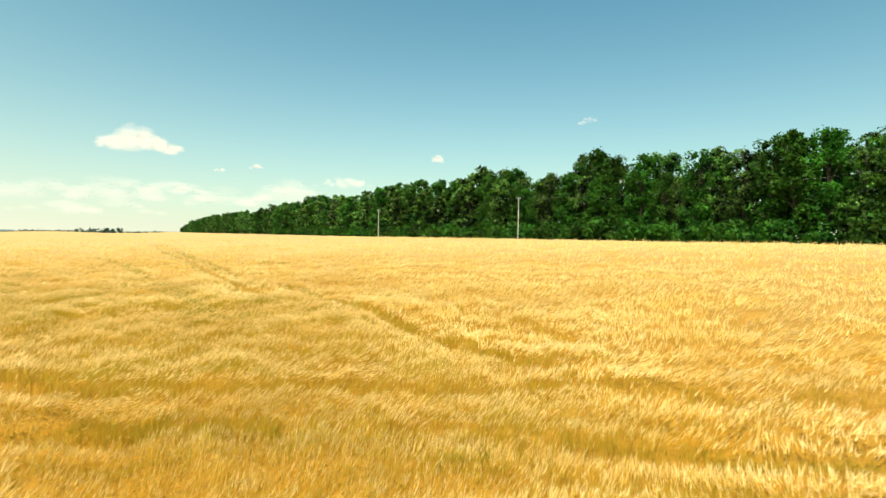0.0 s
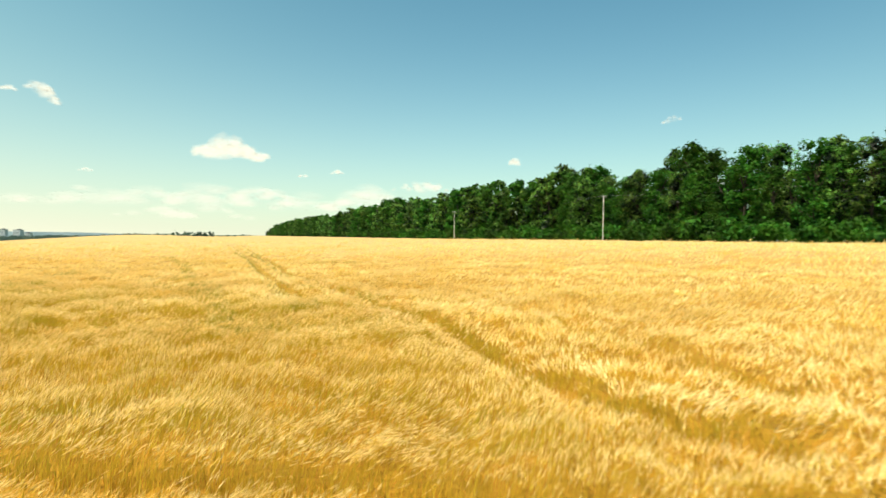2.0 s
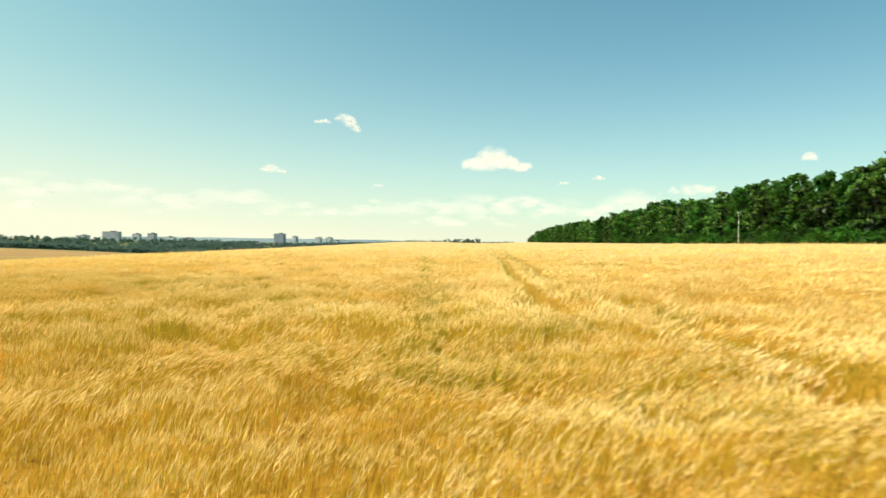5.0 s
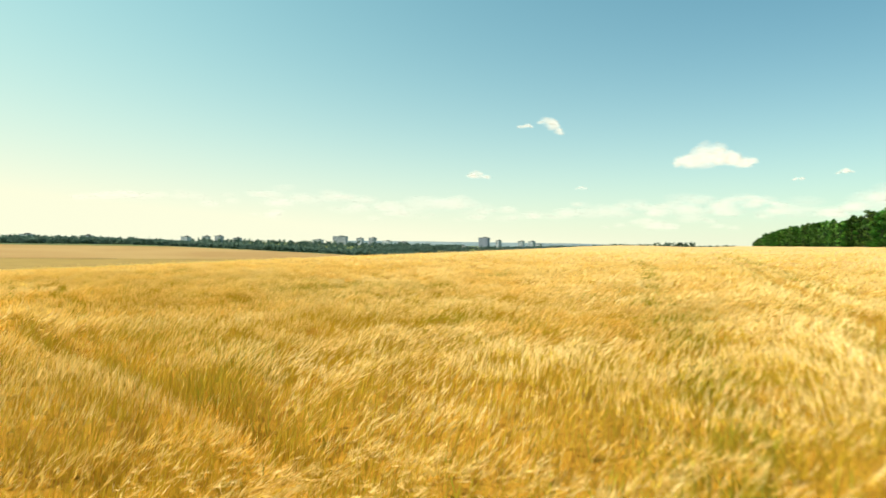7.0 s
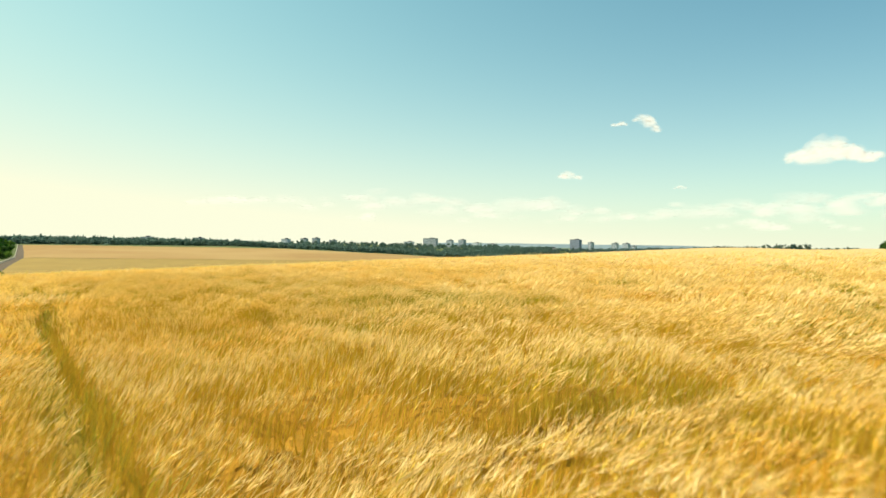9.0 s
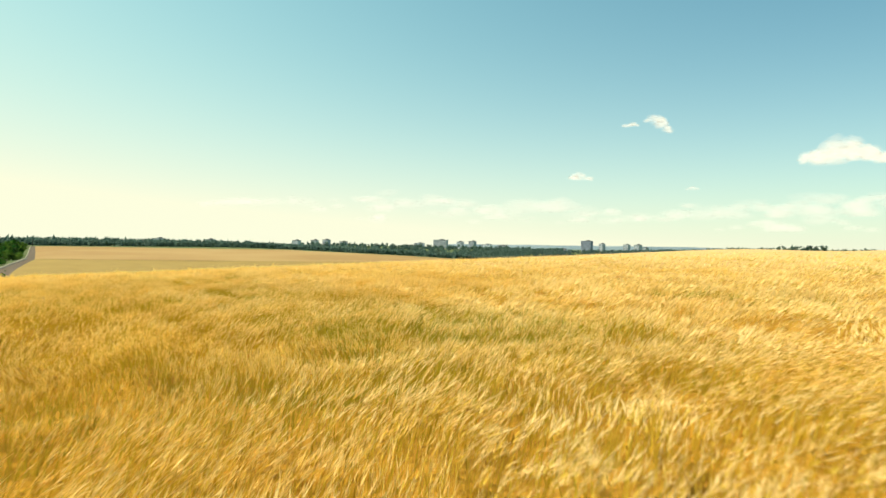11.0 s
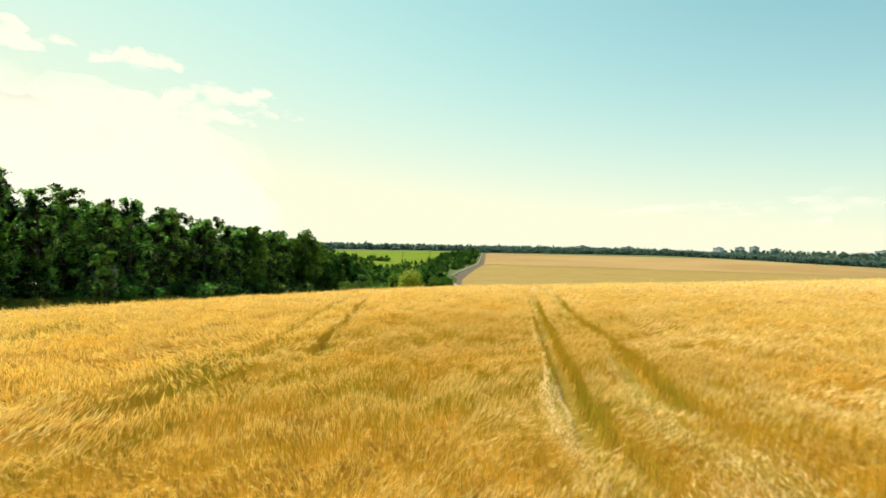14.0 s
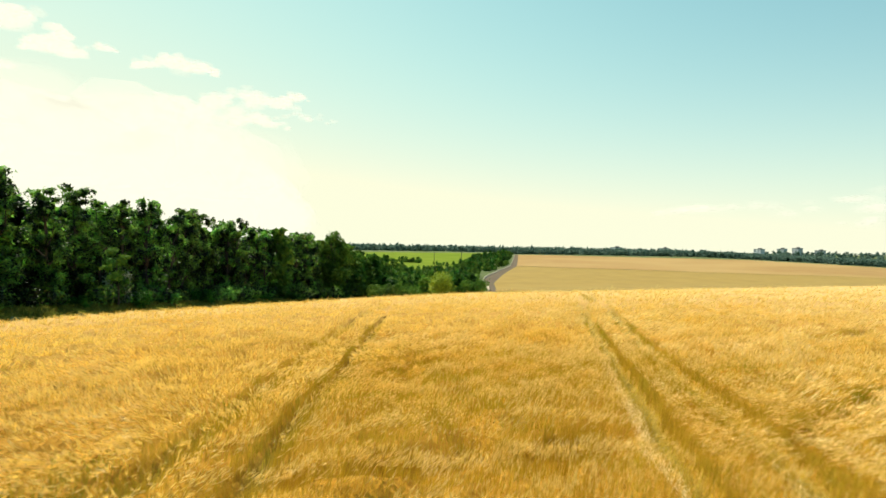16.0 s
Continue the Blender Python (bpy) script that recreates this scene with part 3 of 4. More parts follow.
# stems laid bare where the crop stands beside a step or a rut
bare = []
for line, off, wide, dens in ([(line, 0.02, 0.22, 330) for line, deep, ramp in FURROWS]
                              + [(TRACKS[k], side * (TRACK_HALF[k] + 0.08), side * 0.12, 120) for k in (0, 1, 3, 4) for side in (1, -1)]
                              + [(TRACKS[8], 0.12, 0.12, 90)]):
    for (ax, ay), (bx, by) in zip(line, line[1:]):
        if min(ax, bx) < -62 or max(ay, by) > 45:
            continue
        L = math.hypot(bx - ax, by - ay)
        n = int(dens * L)
        t, q = ear_rng.rand(n), off + wide * ear_rng.rand(n)
        bare.append(np.stack([ax + (bx - ax) * t - (by - ay) / L * q, ay + (by - ay) * t + (bx - ax) / L * q], -1))
bare = np.concatenate(bare)
bare = bare[track_depth(bare[:, 0], bare[:, 1]) < 0.5]
n = len(bare)
top = np.stack([bare[:, 0], bare[:, 1], land(bare[:, 0], bare[:, 1]) + undulate(bare[:, 0], bare[:, 1]) - 0.08 - 0.1 * ear_rng.rand(n)], -1)
foot = top - np.stack([ear_rng.normal(size=n) * 0.05, ear_rng.normal(size=n) * 0.05, 0.35 + 0.2 * ear_rng.rand(n)], -1)
th = ear_rng.rand(n) * math.pi
w = np.stack([np.cos(th), np.sin(th), 0 * th], -1) * 0.0045
T = np.stack([foot - w, foot + w, top], 1).reshape(-1, 3)
part("bare_stems", mesh_of("bare_stems", T, np.arange(len(T)).reshape(-1, 3), M_STEM), field, "amber stems laid bare beside ruts and steps")

# straw pressed flat in a pale band along the edge of the deepest rut
n = 60000
x = -100 + 70 * ear_rng.rand(n) ** 0.6
line = np.where(ear_rng.rand(n) < 0.75, np.interp(x, [p[0] for p in TRACKS[0]], [p[1] for p in TRACKS[0]]), np.interp(x, [p[0] for p in TRACKS[1]], [p[1] for p in TRACKS[1]]))
y = line - 0.33 + 0.26 * (2 * ear_rng.rand(n) - 1)
keep = straw_band(x, y)
# and scattered where the sprayer turned
lost = ear_rng.rand(n) < 0.05
x = np.where(lost, -29.3 + ear_rng.normal(size=n) * 1.1, x)
y = np.where(lost, 28.0 + ear_rng.normal(size=n) * 0.35 - (x + 29.3) * 0.25, y)
keep |= lost
x, y = x[keep], y[keep]
n = len(x)
base = np.stack([x, y, land(x, y) + undulate(x, y) - 0.38 + 0.13 * ear_rng.rand(n)], -1)
th = ear_rng.normal(size=n) * 0.35 + np.where(ear_rng.rand(n) < 0.5, 0, math.pi)
d = np.stack([np.cos(th), np.sin(th), ear_rng.normal(size=n) * 0.2], -1) * (0.10 + 0.14 * ear_rng.rand(n))[:, None]
w = np.stack([-np.sin(th), np.cos(th), ear_rng.normal(size=n) * 0.3], -1) * 0.0038
T = np.stack([base - w, base + w, base + d], 1).reshape(-1, 3)
part("flattened_straw", mesh_of("flattened_straw", T, np.arange(len(T)).reshape(-1, 3), M_STRAW), field, "pale straw pressed flat beside the wheel ruts")

# weeds: patches and along the old wheel tracks
WEEDY = [(-24, 29.4, 2.4, 1.6), (-25.8, 31.5, 1.6, 1.0), (-23.9, 27.0, 1.8, 0.8), (-36.2, 18.8, 1.2, 0.6), (-35.0, 19.4, 1.3, 0.5), (-14.8, 21.4, 0.8, 0.4), (-16.0, 31.7, 1.6, 0.9),
         (-27.0, 37.6, 1.4, 0.8), (-24.1, 37.0, 1.8, 0.6), (-7.6, 20.8, 1.5, 0.8), (-8.9, 22.2, 0.9, 0.9), (-17.3, 33.5, 0.9, 2.2), (-13.0, 27.9, 0.8, 1.2), (-27.1, 29.0, 2.6, 1.0),
         (-40.7, 9.4, 3.0, 0.5), (-14.7, 49.8, 2.6, 1.4), (0.6, 8.6, 0.9, 0.3), (-7.5, 24.0, 0.7, 1.5), (-6.1, 27.0, 0.6, 1.4), (-4.7, 20.9, 1.1, 0.7), (-8.1, 21.2, 1.4, 0.6), (-7.4, 21.9, 1.0, 0.6),
         (-30.4, 21.4, 0.7, 0.3), (-26.6, 22.2, 0.6, 0.3), (-34.8, 18.7, 0.9, 0.25)]
wx, wy, wk = [], [], []
for cx, cy, rx, ry in WEEDY:
    n = int((300 if cx < -20 else 200) * rx * ry)
    wx.append(cx + ear_rng.normal(size=n) * rx * 0.6)
    wy.append(cy + ear_rng.normal(size=n) * ry * 0.6)
WEED_LINE = [(-36, 61), (-24.5, 46), (-17.5, 34.6), (-15, 30.9), (-12.9, 28.2), (-10.3, 24.5), (-8.9, 22.3)]
for line, dens in ((TRACKS[5][:4], 34), (TRACKS[6], 18), (WEED_LINE, 70), (TRACKS[3][4:], 16), (TRACKS[4][4:], 14), (TRACKS[8], 28), (FURROWS[0][0], 24), (FURROWS[9][0], 20), (FURROWS[14][0], 22), (TRACKS[5][3:], 26)):
    for (ax, ay), (bx, by) in zip(line, line[1:]):
        n = int(dens * math.hypot(bx - ax, by - ay))
        t = ear_rng.rand(n)
        wx.append(ax + (bx - ax) * t + ear_rng.normal(size=n) * 0.24)
        wy.append(ay + (by - ay) * t + ear_rng.normal(size=n) * 0.18)
wx, wy = np.concatenate(wx), np.concatenate(wy)
keep = in_field(wx, wy, 0.3)
wx, wy = wx[keep], wy[keep]
n = len(wx)
high = land(wx, wy) + undulate(wx, wy) - 0.06 - 0.25 * track_depth(wx, wy) + ear_rng.normal(size=n) * 0.05
blades = []
for k in range(3):
    th = ear_rng.rand(n) * 2 * math.pi
    d = np.stack([np.cos(th), np.sin(th), np.zeros(n)], -1)
    end = np.stack([wx, wy, high], -1) + d * (0.06 + 0.14 * ear_rng.rand(n))[:, None] - np.stack([0 * th, 0 * th, 0.12 * ear_rng.rand(n)], -1)
    root_p = np.stack([wx, wy, high - 0.32], -1)
    side = np.stack([-np.sin(th), np.cos(th), np.zeros(n)], -1) * (0.002 + 0.004 * ear_rng.rand(n))[:, None]
    blades += [np.stack([root_p, end * 0.7 + root_p * 0.3 + side, end], 1), np.stack([root_p, end, end * 0.7 + root_p * 0.3 - side], 1)]
T = np.stack(blades, 1).reshape(-1, 3)
tagged(part("weeds", mesh_of("weeds", T, np.arange(len(T)).reshape(-1, 3), M_WEED)), "olive green weeds and late shoots in the barley", "weeds", kind="stuff")

# ---- trees ----


def leaves(rng, centres, radii, count, size, squash=0.8, core=0.14, dome=0.0):
    """Small bent sprays of leaves over the shells of many lobes; dome: how many of them keep to a lobe's upper side, core: how many fill the shade within."""
    vol = radii ** 2
    which = rng.choice(len(centres), count, p=vol / vol.sum())
    d = rng.normal(size=(count, 3))
    d /= np.linalg.norm(d, axis=1)[:, None]
    d[:, 2] = np.where(rng.rand(count) < dome, np.abs(d[:, 2]), d[:, 2])
    rad = radii[which] * ((0.70 if dome else 0.45) + (0.36 if dome else 0.62) * rng.rand(count) ** 0.7)
    inner = rng.rand(count) < core
    rad *= np.where(rng.rand(count) < 0.12, 1 + 0.5 * rng.rand(count), 1.0)
    rad = np.where(inner, radii[which] * 0.5 * rng.rand(count), rad)
    p = centres[which] + d * rad[:, None] * (1, 1, squash)
    if dome:
        axis = centres.mean(0)
        p[inner, :2] = axis[:2] + (p[inner, :2] - axis[:2]) * 0.62
    nrm = d * 0.7 + rng.normal(size=(count, 3)) * (0.5 if dome else 0.7) + (0, 0, 0.25)
    nrm /= np.linalg.norm(nrm, axis=1)[:, None]
    u = np.cross(nrm, rng.normal(size=(count, 3)))
    u /= np.linalg.norm(u, axis=1)[:, None]
    v = np.cross(nrm, u)
    s = (size * (0.5 + rng.rand(count)) * np.where(inner, 2.6, 1.0))[:, None]
    w = s * (0.45 + 0.4 * rng.rand(count))[:, None]
    q = np.stack([p - u * s, p - v * w + u * s * 0.3, p + u * s * 0.9 + v * w], 1).reshape(-1, 3)
    f = np.arange(count * 3).reshape(-1, 3)
    return q, f


def tube(path, radii, n=7):
    """A tapered tube along points."""
    path = np.asarray(path, float)
    V, F = [], []
    for k, (p, r) in enumerate(zip(path, radii)):
        d = path[min(k + 1, len(path) - 1)] - path[max(k - 1, 0)]
        d /= np.linalg.norm(d)
        a = np.cross(d, (0.3, 1, 0.1))
        a /= np.linalg.norm(a)
        b = np.cross(d, a)
        for j in range(n):
            th = 2 * math.pi * j / n
            V.append(p + r * (a * math.cos(th) + b * math.sin(th)))
    for k in range(len(path) - 1):
        for j in range(n):
            j2 = (j + 1) % n
            F.append((k * n + j, k * n + j2, (k + 1) * n + j2, (k + 1) * n + j))
    return np.array(V), np.array(F)


def joined(pieces):
    V, F, n = [], [], 0
    for v, f in pieces:
        V.append(v)
        F.append(f + n)
        n += len(v)
    return np.concatenate(V), np.concatenate(F)


def tree_meshes(seed, height, spread, count, size, low=0.25, mat=None, lobes=20, lump=0.21, dome=0.66):
    """Trunk with limbs, and a crown of leaf sprays gathered in uneven lobes."""
    rng = np.random.RandomState(seed)
    lean = rng.normal(size=2) * 0.05 * height
    top = np.array([lean[0], lean[1], height * 0.74])
    bend = rng.normal(size=(5, 2)) * 0.12
    trunk = [np.array([0, 0, -0.4]) + (top + (0, 0, 0.4)) * k + np.array([*bend[min(int(k * 4), 4)], 0]) * math.sin(k * math.pi) for k in np.linspace(0, 1, 6)]
    wood = [tube(trunk, np.interp(np.linspace(0, 1, 6), [0, 1], [0.018 * height, 0.004 * height]), 6)]
    C, R = [], []
    for k in range(lobes):
        f = low + (1 - low) * (k + rng.rand()) / lobes
        g = (f - low) / (1 - low)
        th = rng.rand() * 2 * math.pi
        width = spread * math.sin(math.pi * (0.24 + 0.56 * g)) * (0.35 + 0.75 * rng.rand())
        c = np.array([lean[0] * f + width * 0.72 * math.cos(th), lean[1] * f + width * 0.72 * math.sin(th), height * f * 0.93])
        C.append(c)
        R.append(spread * (lump + 0.19 * rng.rand()) * (1.1 - 0.30 * f))
        if k % (4 if count > 2000 else 6) == 0:
            base = np.array([lean[0] * f * 0.6, lean[1] * f * 0.6, height * f * 0.66])
            mid = (base + c) / 2 + rng.normal(size=3) * 0.2
            wood.append(tube([base, mid, c], [0.009 * height, 0.006 * height, 0.002 * height], 4))
    V, F = leaves(rng, np.array(C), np.array(R), count, size, 0.8, 0.17, dome)
    tv, tf = joined(wood)
    return mesh_of("trunk", tv, tf, M_BARK, True), mesh_of("crown", V, F, mat or M_LEAF)


tops = {}


def make_tree(name, meshes, label, category, group):
    ob = root(name, pose(0, 0, -500), label, category, group)
    part("trunk", meshes[0], ob)
    part("crown", meshes[1], ob)
    tops[ob.name] = max(v.co.z for v in meshes[1].vertices)
    return ob


def bush_meshes(seed, height, spread, count, size, mat, loose=0.4):
    rng = np.random.RandomState(seed)
    n = 9
    C = np.stack([rng.normal(size=n) * spread * loose, rng.normal(size=n) * spread * loose, height * (0.2 + 0.55 * rng.rand(n))], -1)
    R = spread * (0.3 + 0.25 * rng.rand(n))
    V, F = leaves(rng, C, R, count, size, height / spread * 0.7)
    V[:, 2] = np.maximum(V[:, 2], -0.1)
    stems = [tube([(0, 0, -0.3), tuple(c * 0.5 + rng.normal(size=3) * 0.1), tuple(c)], [0.05, 0.04, 0.01], 5) for c in C[:5]]
    tv, tf = joined(stems)
    return mesh_of("woody_base", tv, tf, M_BARK, True), mesh_of("foliage", V, F, mat)


def make_bush(name, meshes, label, group):
    ob = root(name, pose(0, 0, -500), label, "bush", group)
    part("woody_base", meshes[0], ob)
    part("foliage", meshes[1], ob)
    return ob


used = set()


def plant(proto, p, scale, sink=0.0, turn=None):
    """The prototype itself the first time, then copies, standing on the ground."""
    m = pose(p[0], p[1], float(land(p[0], p[1])) - CROP - sink, 0, 0, random.random() * 360 if turn is None else turn)
    if proto.name in used:
        ob = copy_thing(proto, m)
    else:
        used.add(proto.name)
        ob = proto
        ob.matrix_basis = m
    ob.scale = (scale * random.uniform(0.9, 1.1), scale * random.uniform(0.9, 1.1), scale)
    return ob


B1 = "shelter belt along the field"
near1 = [make_tree("broadleaf_tree", tree_meshes(11 + k, 20.0, 4.9, 5200, 0.27, 0.16, M_LEAF if k % 3 else M_LEAF_SHADED, 52, 0.20, 0.35),
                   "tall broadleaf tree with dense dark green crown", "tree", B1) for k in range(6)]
far1 = [make_tree("shelterbelt_tree", tree_meshes(31 + k, 20.0, 5.2, 1650, 0.46, 0.06, M_LEAF if k % 2 else M_LEAF_SHADED, 22),
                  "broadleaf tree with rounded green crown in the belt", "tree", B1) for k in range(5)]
bush1 = [make_bush("bush", bush_meshes(51 + k, 4.2, 3.6, 700, 0.32, M_LEAF), "leafy green bush at the foot of the belt", B1) for k in range(3)]
# how high the belt stands along its run
RUN_1 = (28, 46, 50, 60, 66, 70, 75, 80, 88, 91, 97, 103, 110, 122, 132, 145, 160, 178, 200, 239, 259, 302, 358, 436, 553, 747, 1050, 1330)
HIGH_1 = (18.0, 17.8, 19.8, 19.8, 18.6, 16.5, 18.8, 15.4, 19.6, 19.8, 15.2, 20.4, 19.6, 18.6, 16.5, 20.2, 21.6, 18.0, 21.0, 21.2, 20.2, 20.8, 21.9, 21.5, 20.4, 21.5, 20.0, 9.0)
a_pos = 38.0
while a_pos < 420:
    for row, off in enumerate((11.0, 16.5)):
        a_tree = a_pos + random.uniform(-1.2, 1.2) + row * 2
        high = float(np.interp(a_tree, RUN_1, HIGH_1)) * (random.uniform(0.82, 1.0) if row == 0 else random.uniform(0.98, 1.16))
        p = B1_DIR * a_tree + B1_OUT * (B1_EDGE + off + random.uniform(-1.5, 1.5))
        kind = random.choice(near1 if a_pos < 150 else far1)
        plant(kind, p, high / tops[kind.name])
    a_pos += 4.6 if a_pos < 190 else 5.5
while a_pos < 1330:
    p = B1_DIR * (a_pos + random.uniform(-2, 2)) + B1_OUT * (B1_EDGE + 12 + random.uniform(-2, 4))
    kind = random.choice(far1)
    plant(kind, p, float(np.interp(a_pos, RUN_1, HIGH_1)) * random.uniform(0.84, 1.16) / tops[kind.name])
    a_pos += 6.0
a_pos = 38.0
while a_pos < 420:
    p = B1_DIR * (a_pos + random.uniform(-1, 1)) + B1_OUT * (B1_EDGE + 6.0 + random.uniform(-1.5, 2))
    plant(random.choice(bush1), p, random.uniform(0.65, 1.4))
    a_pos += 3.0 if a_pos < 180 else 5.0

B2 = "shelter belt by the slope"
near2 = [make_tree("broadleaf_tree", tree_meshes(71 + k, 15.0, 3.1, 5800, 0.18, 0.05, M_LEAF_SHADED, 52, 0.15, 0.3),
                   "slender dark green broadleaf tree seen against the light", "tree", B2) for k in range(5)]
back2 = [make_tree("shelterbelt_tree", tree_meshes(81 + k, 15.0, 4.0, 1700, 0.46, 0.05, M_LEAF_SHADED, 30, 0.2, 0.4),
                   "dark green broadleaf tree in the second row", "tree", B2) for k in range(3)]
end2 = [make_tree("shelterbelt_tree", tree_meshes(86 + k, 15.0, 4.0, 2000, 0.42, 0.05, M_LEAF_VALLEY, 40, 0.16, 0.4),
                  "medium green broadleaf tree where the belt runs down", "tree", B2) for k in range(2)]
bush2 = [make_bush("bush", bush_meshes(91 + k, 3.0, 2.8, 1100, 0.19, M_LEAF_SHADED if k else M_LEAF), "green bush at the edge of the belt", B2) for k in range(3)]
RUN_2 = (55, 84, 89, 96, 98, 105, 113, 119, 124, 128, 140, 148, 157, 176, 192, 209, 225, 245, 270, 290)
HIGH_2 = (13.5, 14.0, 13.4, 15.0, 13.0, 15.1, 13.4, 16.6, 14.8, 14.3, 15.2, 14.6, 15.4, 16.2, 16.6, 16.0, 15.4, 15.2, 13.0, 8.0)
a_pos = 55.0
while a_pos < 285:
    for row, off in enumerate((9.0, 13.0, 17.5)):
        a_tree = a_pos + random.uniform(-0.9, 0.9) + row * 2
        high = float(np.interp(a_tree, RUN_2, HIGH_2)) * (random.uniform(1.0, 1.1) if row == 0 else random.uniform(0.9, 1.02))
        p = B2_DIR * a_tree + B2_OUT * (B2_EDGE + off + random.uniform(-1.0, 1.0))
        kind = random.choice((near2 if random.random() > np.clip((a_tree - 120) / 90, 0, 1) else end2) if row == 0 else back2 if a_tree < 160 else end2)
        plant(kind, p, high / tops[kind.name])
    p = B2_DIR * (a_pos + random.uniform(-1, 1)) + B2_OUT * (B2_EDGE + 5.6 + random.uniform(-1, 1))
    plant(random.choice(bush2), p, random.uniform(0.5, 1.2))
    a_pos += 4.7
pale_tree = make_tree("pale_tree", tree_meshes(171, 17.5, 5.0, 4200, 0.30, 0.2, M_LEAF_VALLEY, 34), "rounded lighter green tree rising over the belt", "tree", B2)
plant(pale_tree, B2_DIR * 187 + B2_OUT * (B2_EDGE + 5.5), 19.0 / tops[pale_tree.name])
sapling = make_tree("sapling", tree_meshes(173, 7.6, 1.9, 1500, 0.16, 0.35, M_LEAF_VALLEY, 12), "fresh green sapling before the dark belt", "tree", B2)
plant(sapling, B2_DIR * 94.5 + B2_OUT * (B2_EDGE + 4.2), 1.0)

# ---- the far side of the valley ----


def out(az, r):
    return CENTRE + way(az) * r


def stand(p, extra=0.0):
    return (float(p[0]), float(p[1]), float(land(p[0], p[1])) - CROP + extra)


def patch(name, corners, n, m, lift, mat, label, category):
    """A four-cornered piece of land laid on the ground."""
    A, B, C, D = [np.array(c) for c in corners]
    u, v = np.meshgrid(np.linspace(0, 1, n), np.linspace(0, 1, m), indexing="ij")
    P = (A * (1 - u[..., None]) + B * u[..., None]) * (1 - v[..., None]) + (D * (1 - u[..., None]) + C * u[..., None]) * v[..., None]
    V = np.stack([P[..., 0], P[..., 1], land(P[..., 0], P[..., 1]) - CROP + lift], -1).reshape(-1, 3)
    i = (np.arange(n - 1)[:, None] * m + np.arange(m - 1)[None]).ravel()
    return tagged(part(name, mesh_of(name, V, np.stack([i, i + m, i + m + 1, i + 1], -1), mat, True)), label, category, kind="structure")


def ribbon(name, left, right, across, lift, mat, label, category, n=60):
    """A strip of land between two edges given as (degrees, distance); lift: heights across it from its left to its right edge."""
    f, m = np.linspace(0, 1, n), len(lift)
    P = []
    for edge in (left, right):
        az, r = np.array(edge).T
        at = np.linspace(0, 1, len(r)) if across else (r - r[0]) / (r[-1] - r[0])
        az, r = np.interp(f, at, az), np.interp(f, at, r)
        P.append(CENTRE + np.stack([-np.sin(np.radians(az)), np.cos(np.radians(az))], -1) * r[:, None])
    u = np.linspace(0, 1, m)[None, :, None]
    Q = P[0][:, None] * (1 - u) + P[1][:, None] * u
    wave = 0.75 + 0.5 * lattice(Q[..., 0] * 0.05, Q[..., 1] * 0.05, 61)
    V = np.stack([Q[..., 0], Q[..., 1], land(Q[..., 0], Q[..., 1]) - CROP + np.array(lift)[None] * wave], -1).reshape(-1, 3)
    i = (np.arange(n - 1)[:, None] * m + np.arange(m - 1)[None]).ravel()
    return tagged(part(name, mesh_of(name, V, np.stack([i, i + m, i + m + 1, i + 1], -1), mat, True)), label, category, kind="structure")


# edges of the road that climbs the far slope
ROAD_R = [(98.2, 285), (98.32, 328), (98.57, 374), (98.17, 415), (97.41, 491), (96.50, 580), (96.43, 700), (96.43, 900)]
ROAD_L = [(98.75, 285), (98.9, 328), (99.5, 374), (99.45, 415), (98.3, 491), (97.05, 580), (96.86, 700), (96.70, 900)]
BANK_L = [(az + 70 / r, r) for az, r in ROAD_L]
ribbon("far_field", ROAD_R[5:], [(56, 640), (52, 1120)], False, [0.35] + [0.8] * 69, M_FAR, "pale tan cereal field on the opposite slope", "field", 40)
ribbon("far_field", ROAD_R[:6], [(56, 330), (56, 646)], False, [0.3] + [0.6] * 69, M_FAR_LOW, "greenish tan cereal at the foot of the slope", "field", 40)
ribbon("dirt_road", ROAD_L, ROAD_R, False, [0.3, 0.15, 0.3, 0.15, 0.3], M_DIRT, "grey-brown dirt road along the field's edge", "road", 80)
ribbon("road_bank", BANK_L, ROAD_L, False, [0.2, 1.3, 1.2, 0.25], M_BANK, "dry straw-coloured bank beside the dirt road", "bank", 80)
patch("green_field", [out(124, 430), out(118, 900), out(97.3, 960), out(99.5, 520)], 40, 30, 0.5, M_GREEN, "bright green young crop beyond the trees", "field")
V3 = [B2_DIR * s + B2_OUT * o for s, o in ((30, B2_EDGE - 0.2), (240, B2_EDGE - 0.2), (240, B2_EDGE + 9), (30, B2_EDGE + 9))]
patch("verge", V3, 90, 8, 0.12, M_VERGE, "rough grass verge between crop and trees", "grass")
V4 = [B1_DIR * s + B1_OUT * o for s, o in ((20, B1_EDGE - 0.2), (900, B1_EDGE - 0.2), (900, B1_EDGE + 8), (20, B1_EDGE + 8))]
patch("verge", V4, 200, 6, 0.1, M_VERGE, "rough grass verge between crop and trees", "grass")

silver = make_bush("silver_bush", bush_meshes(161, 4.6, 2.0, 1900, 0.15, M_LEAF_SILVER), "pale silvery shrub at the edge of the belt", B2)
plant(silver, B2_DIR * 96 + B2_OUT * (B2_EDGE + 5.0), 1.0)
young = make_bush("young_bush", bush_meshes(163, 2.4, 1.7, 1500, 0.13, M_LEAF), "small fresh green bush on the verge", B2)
plant(young, B2_DIR * 97.5 + B2_OUT * (B2_EDGE + 3.0), 1.0)

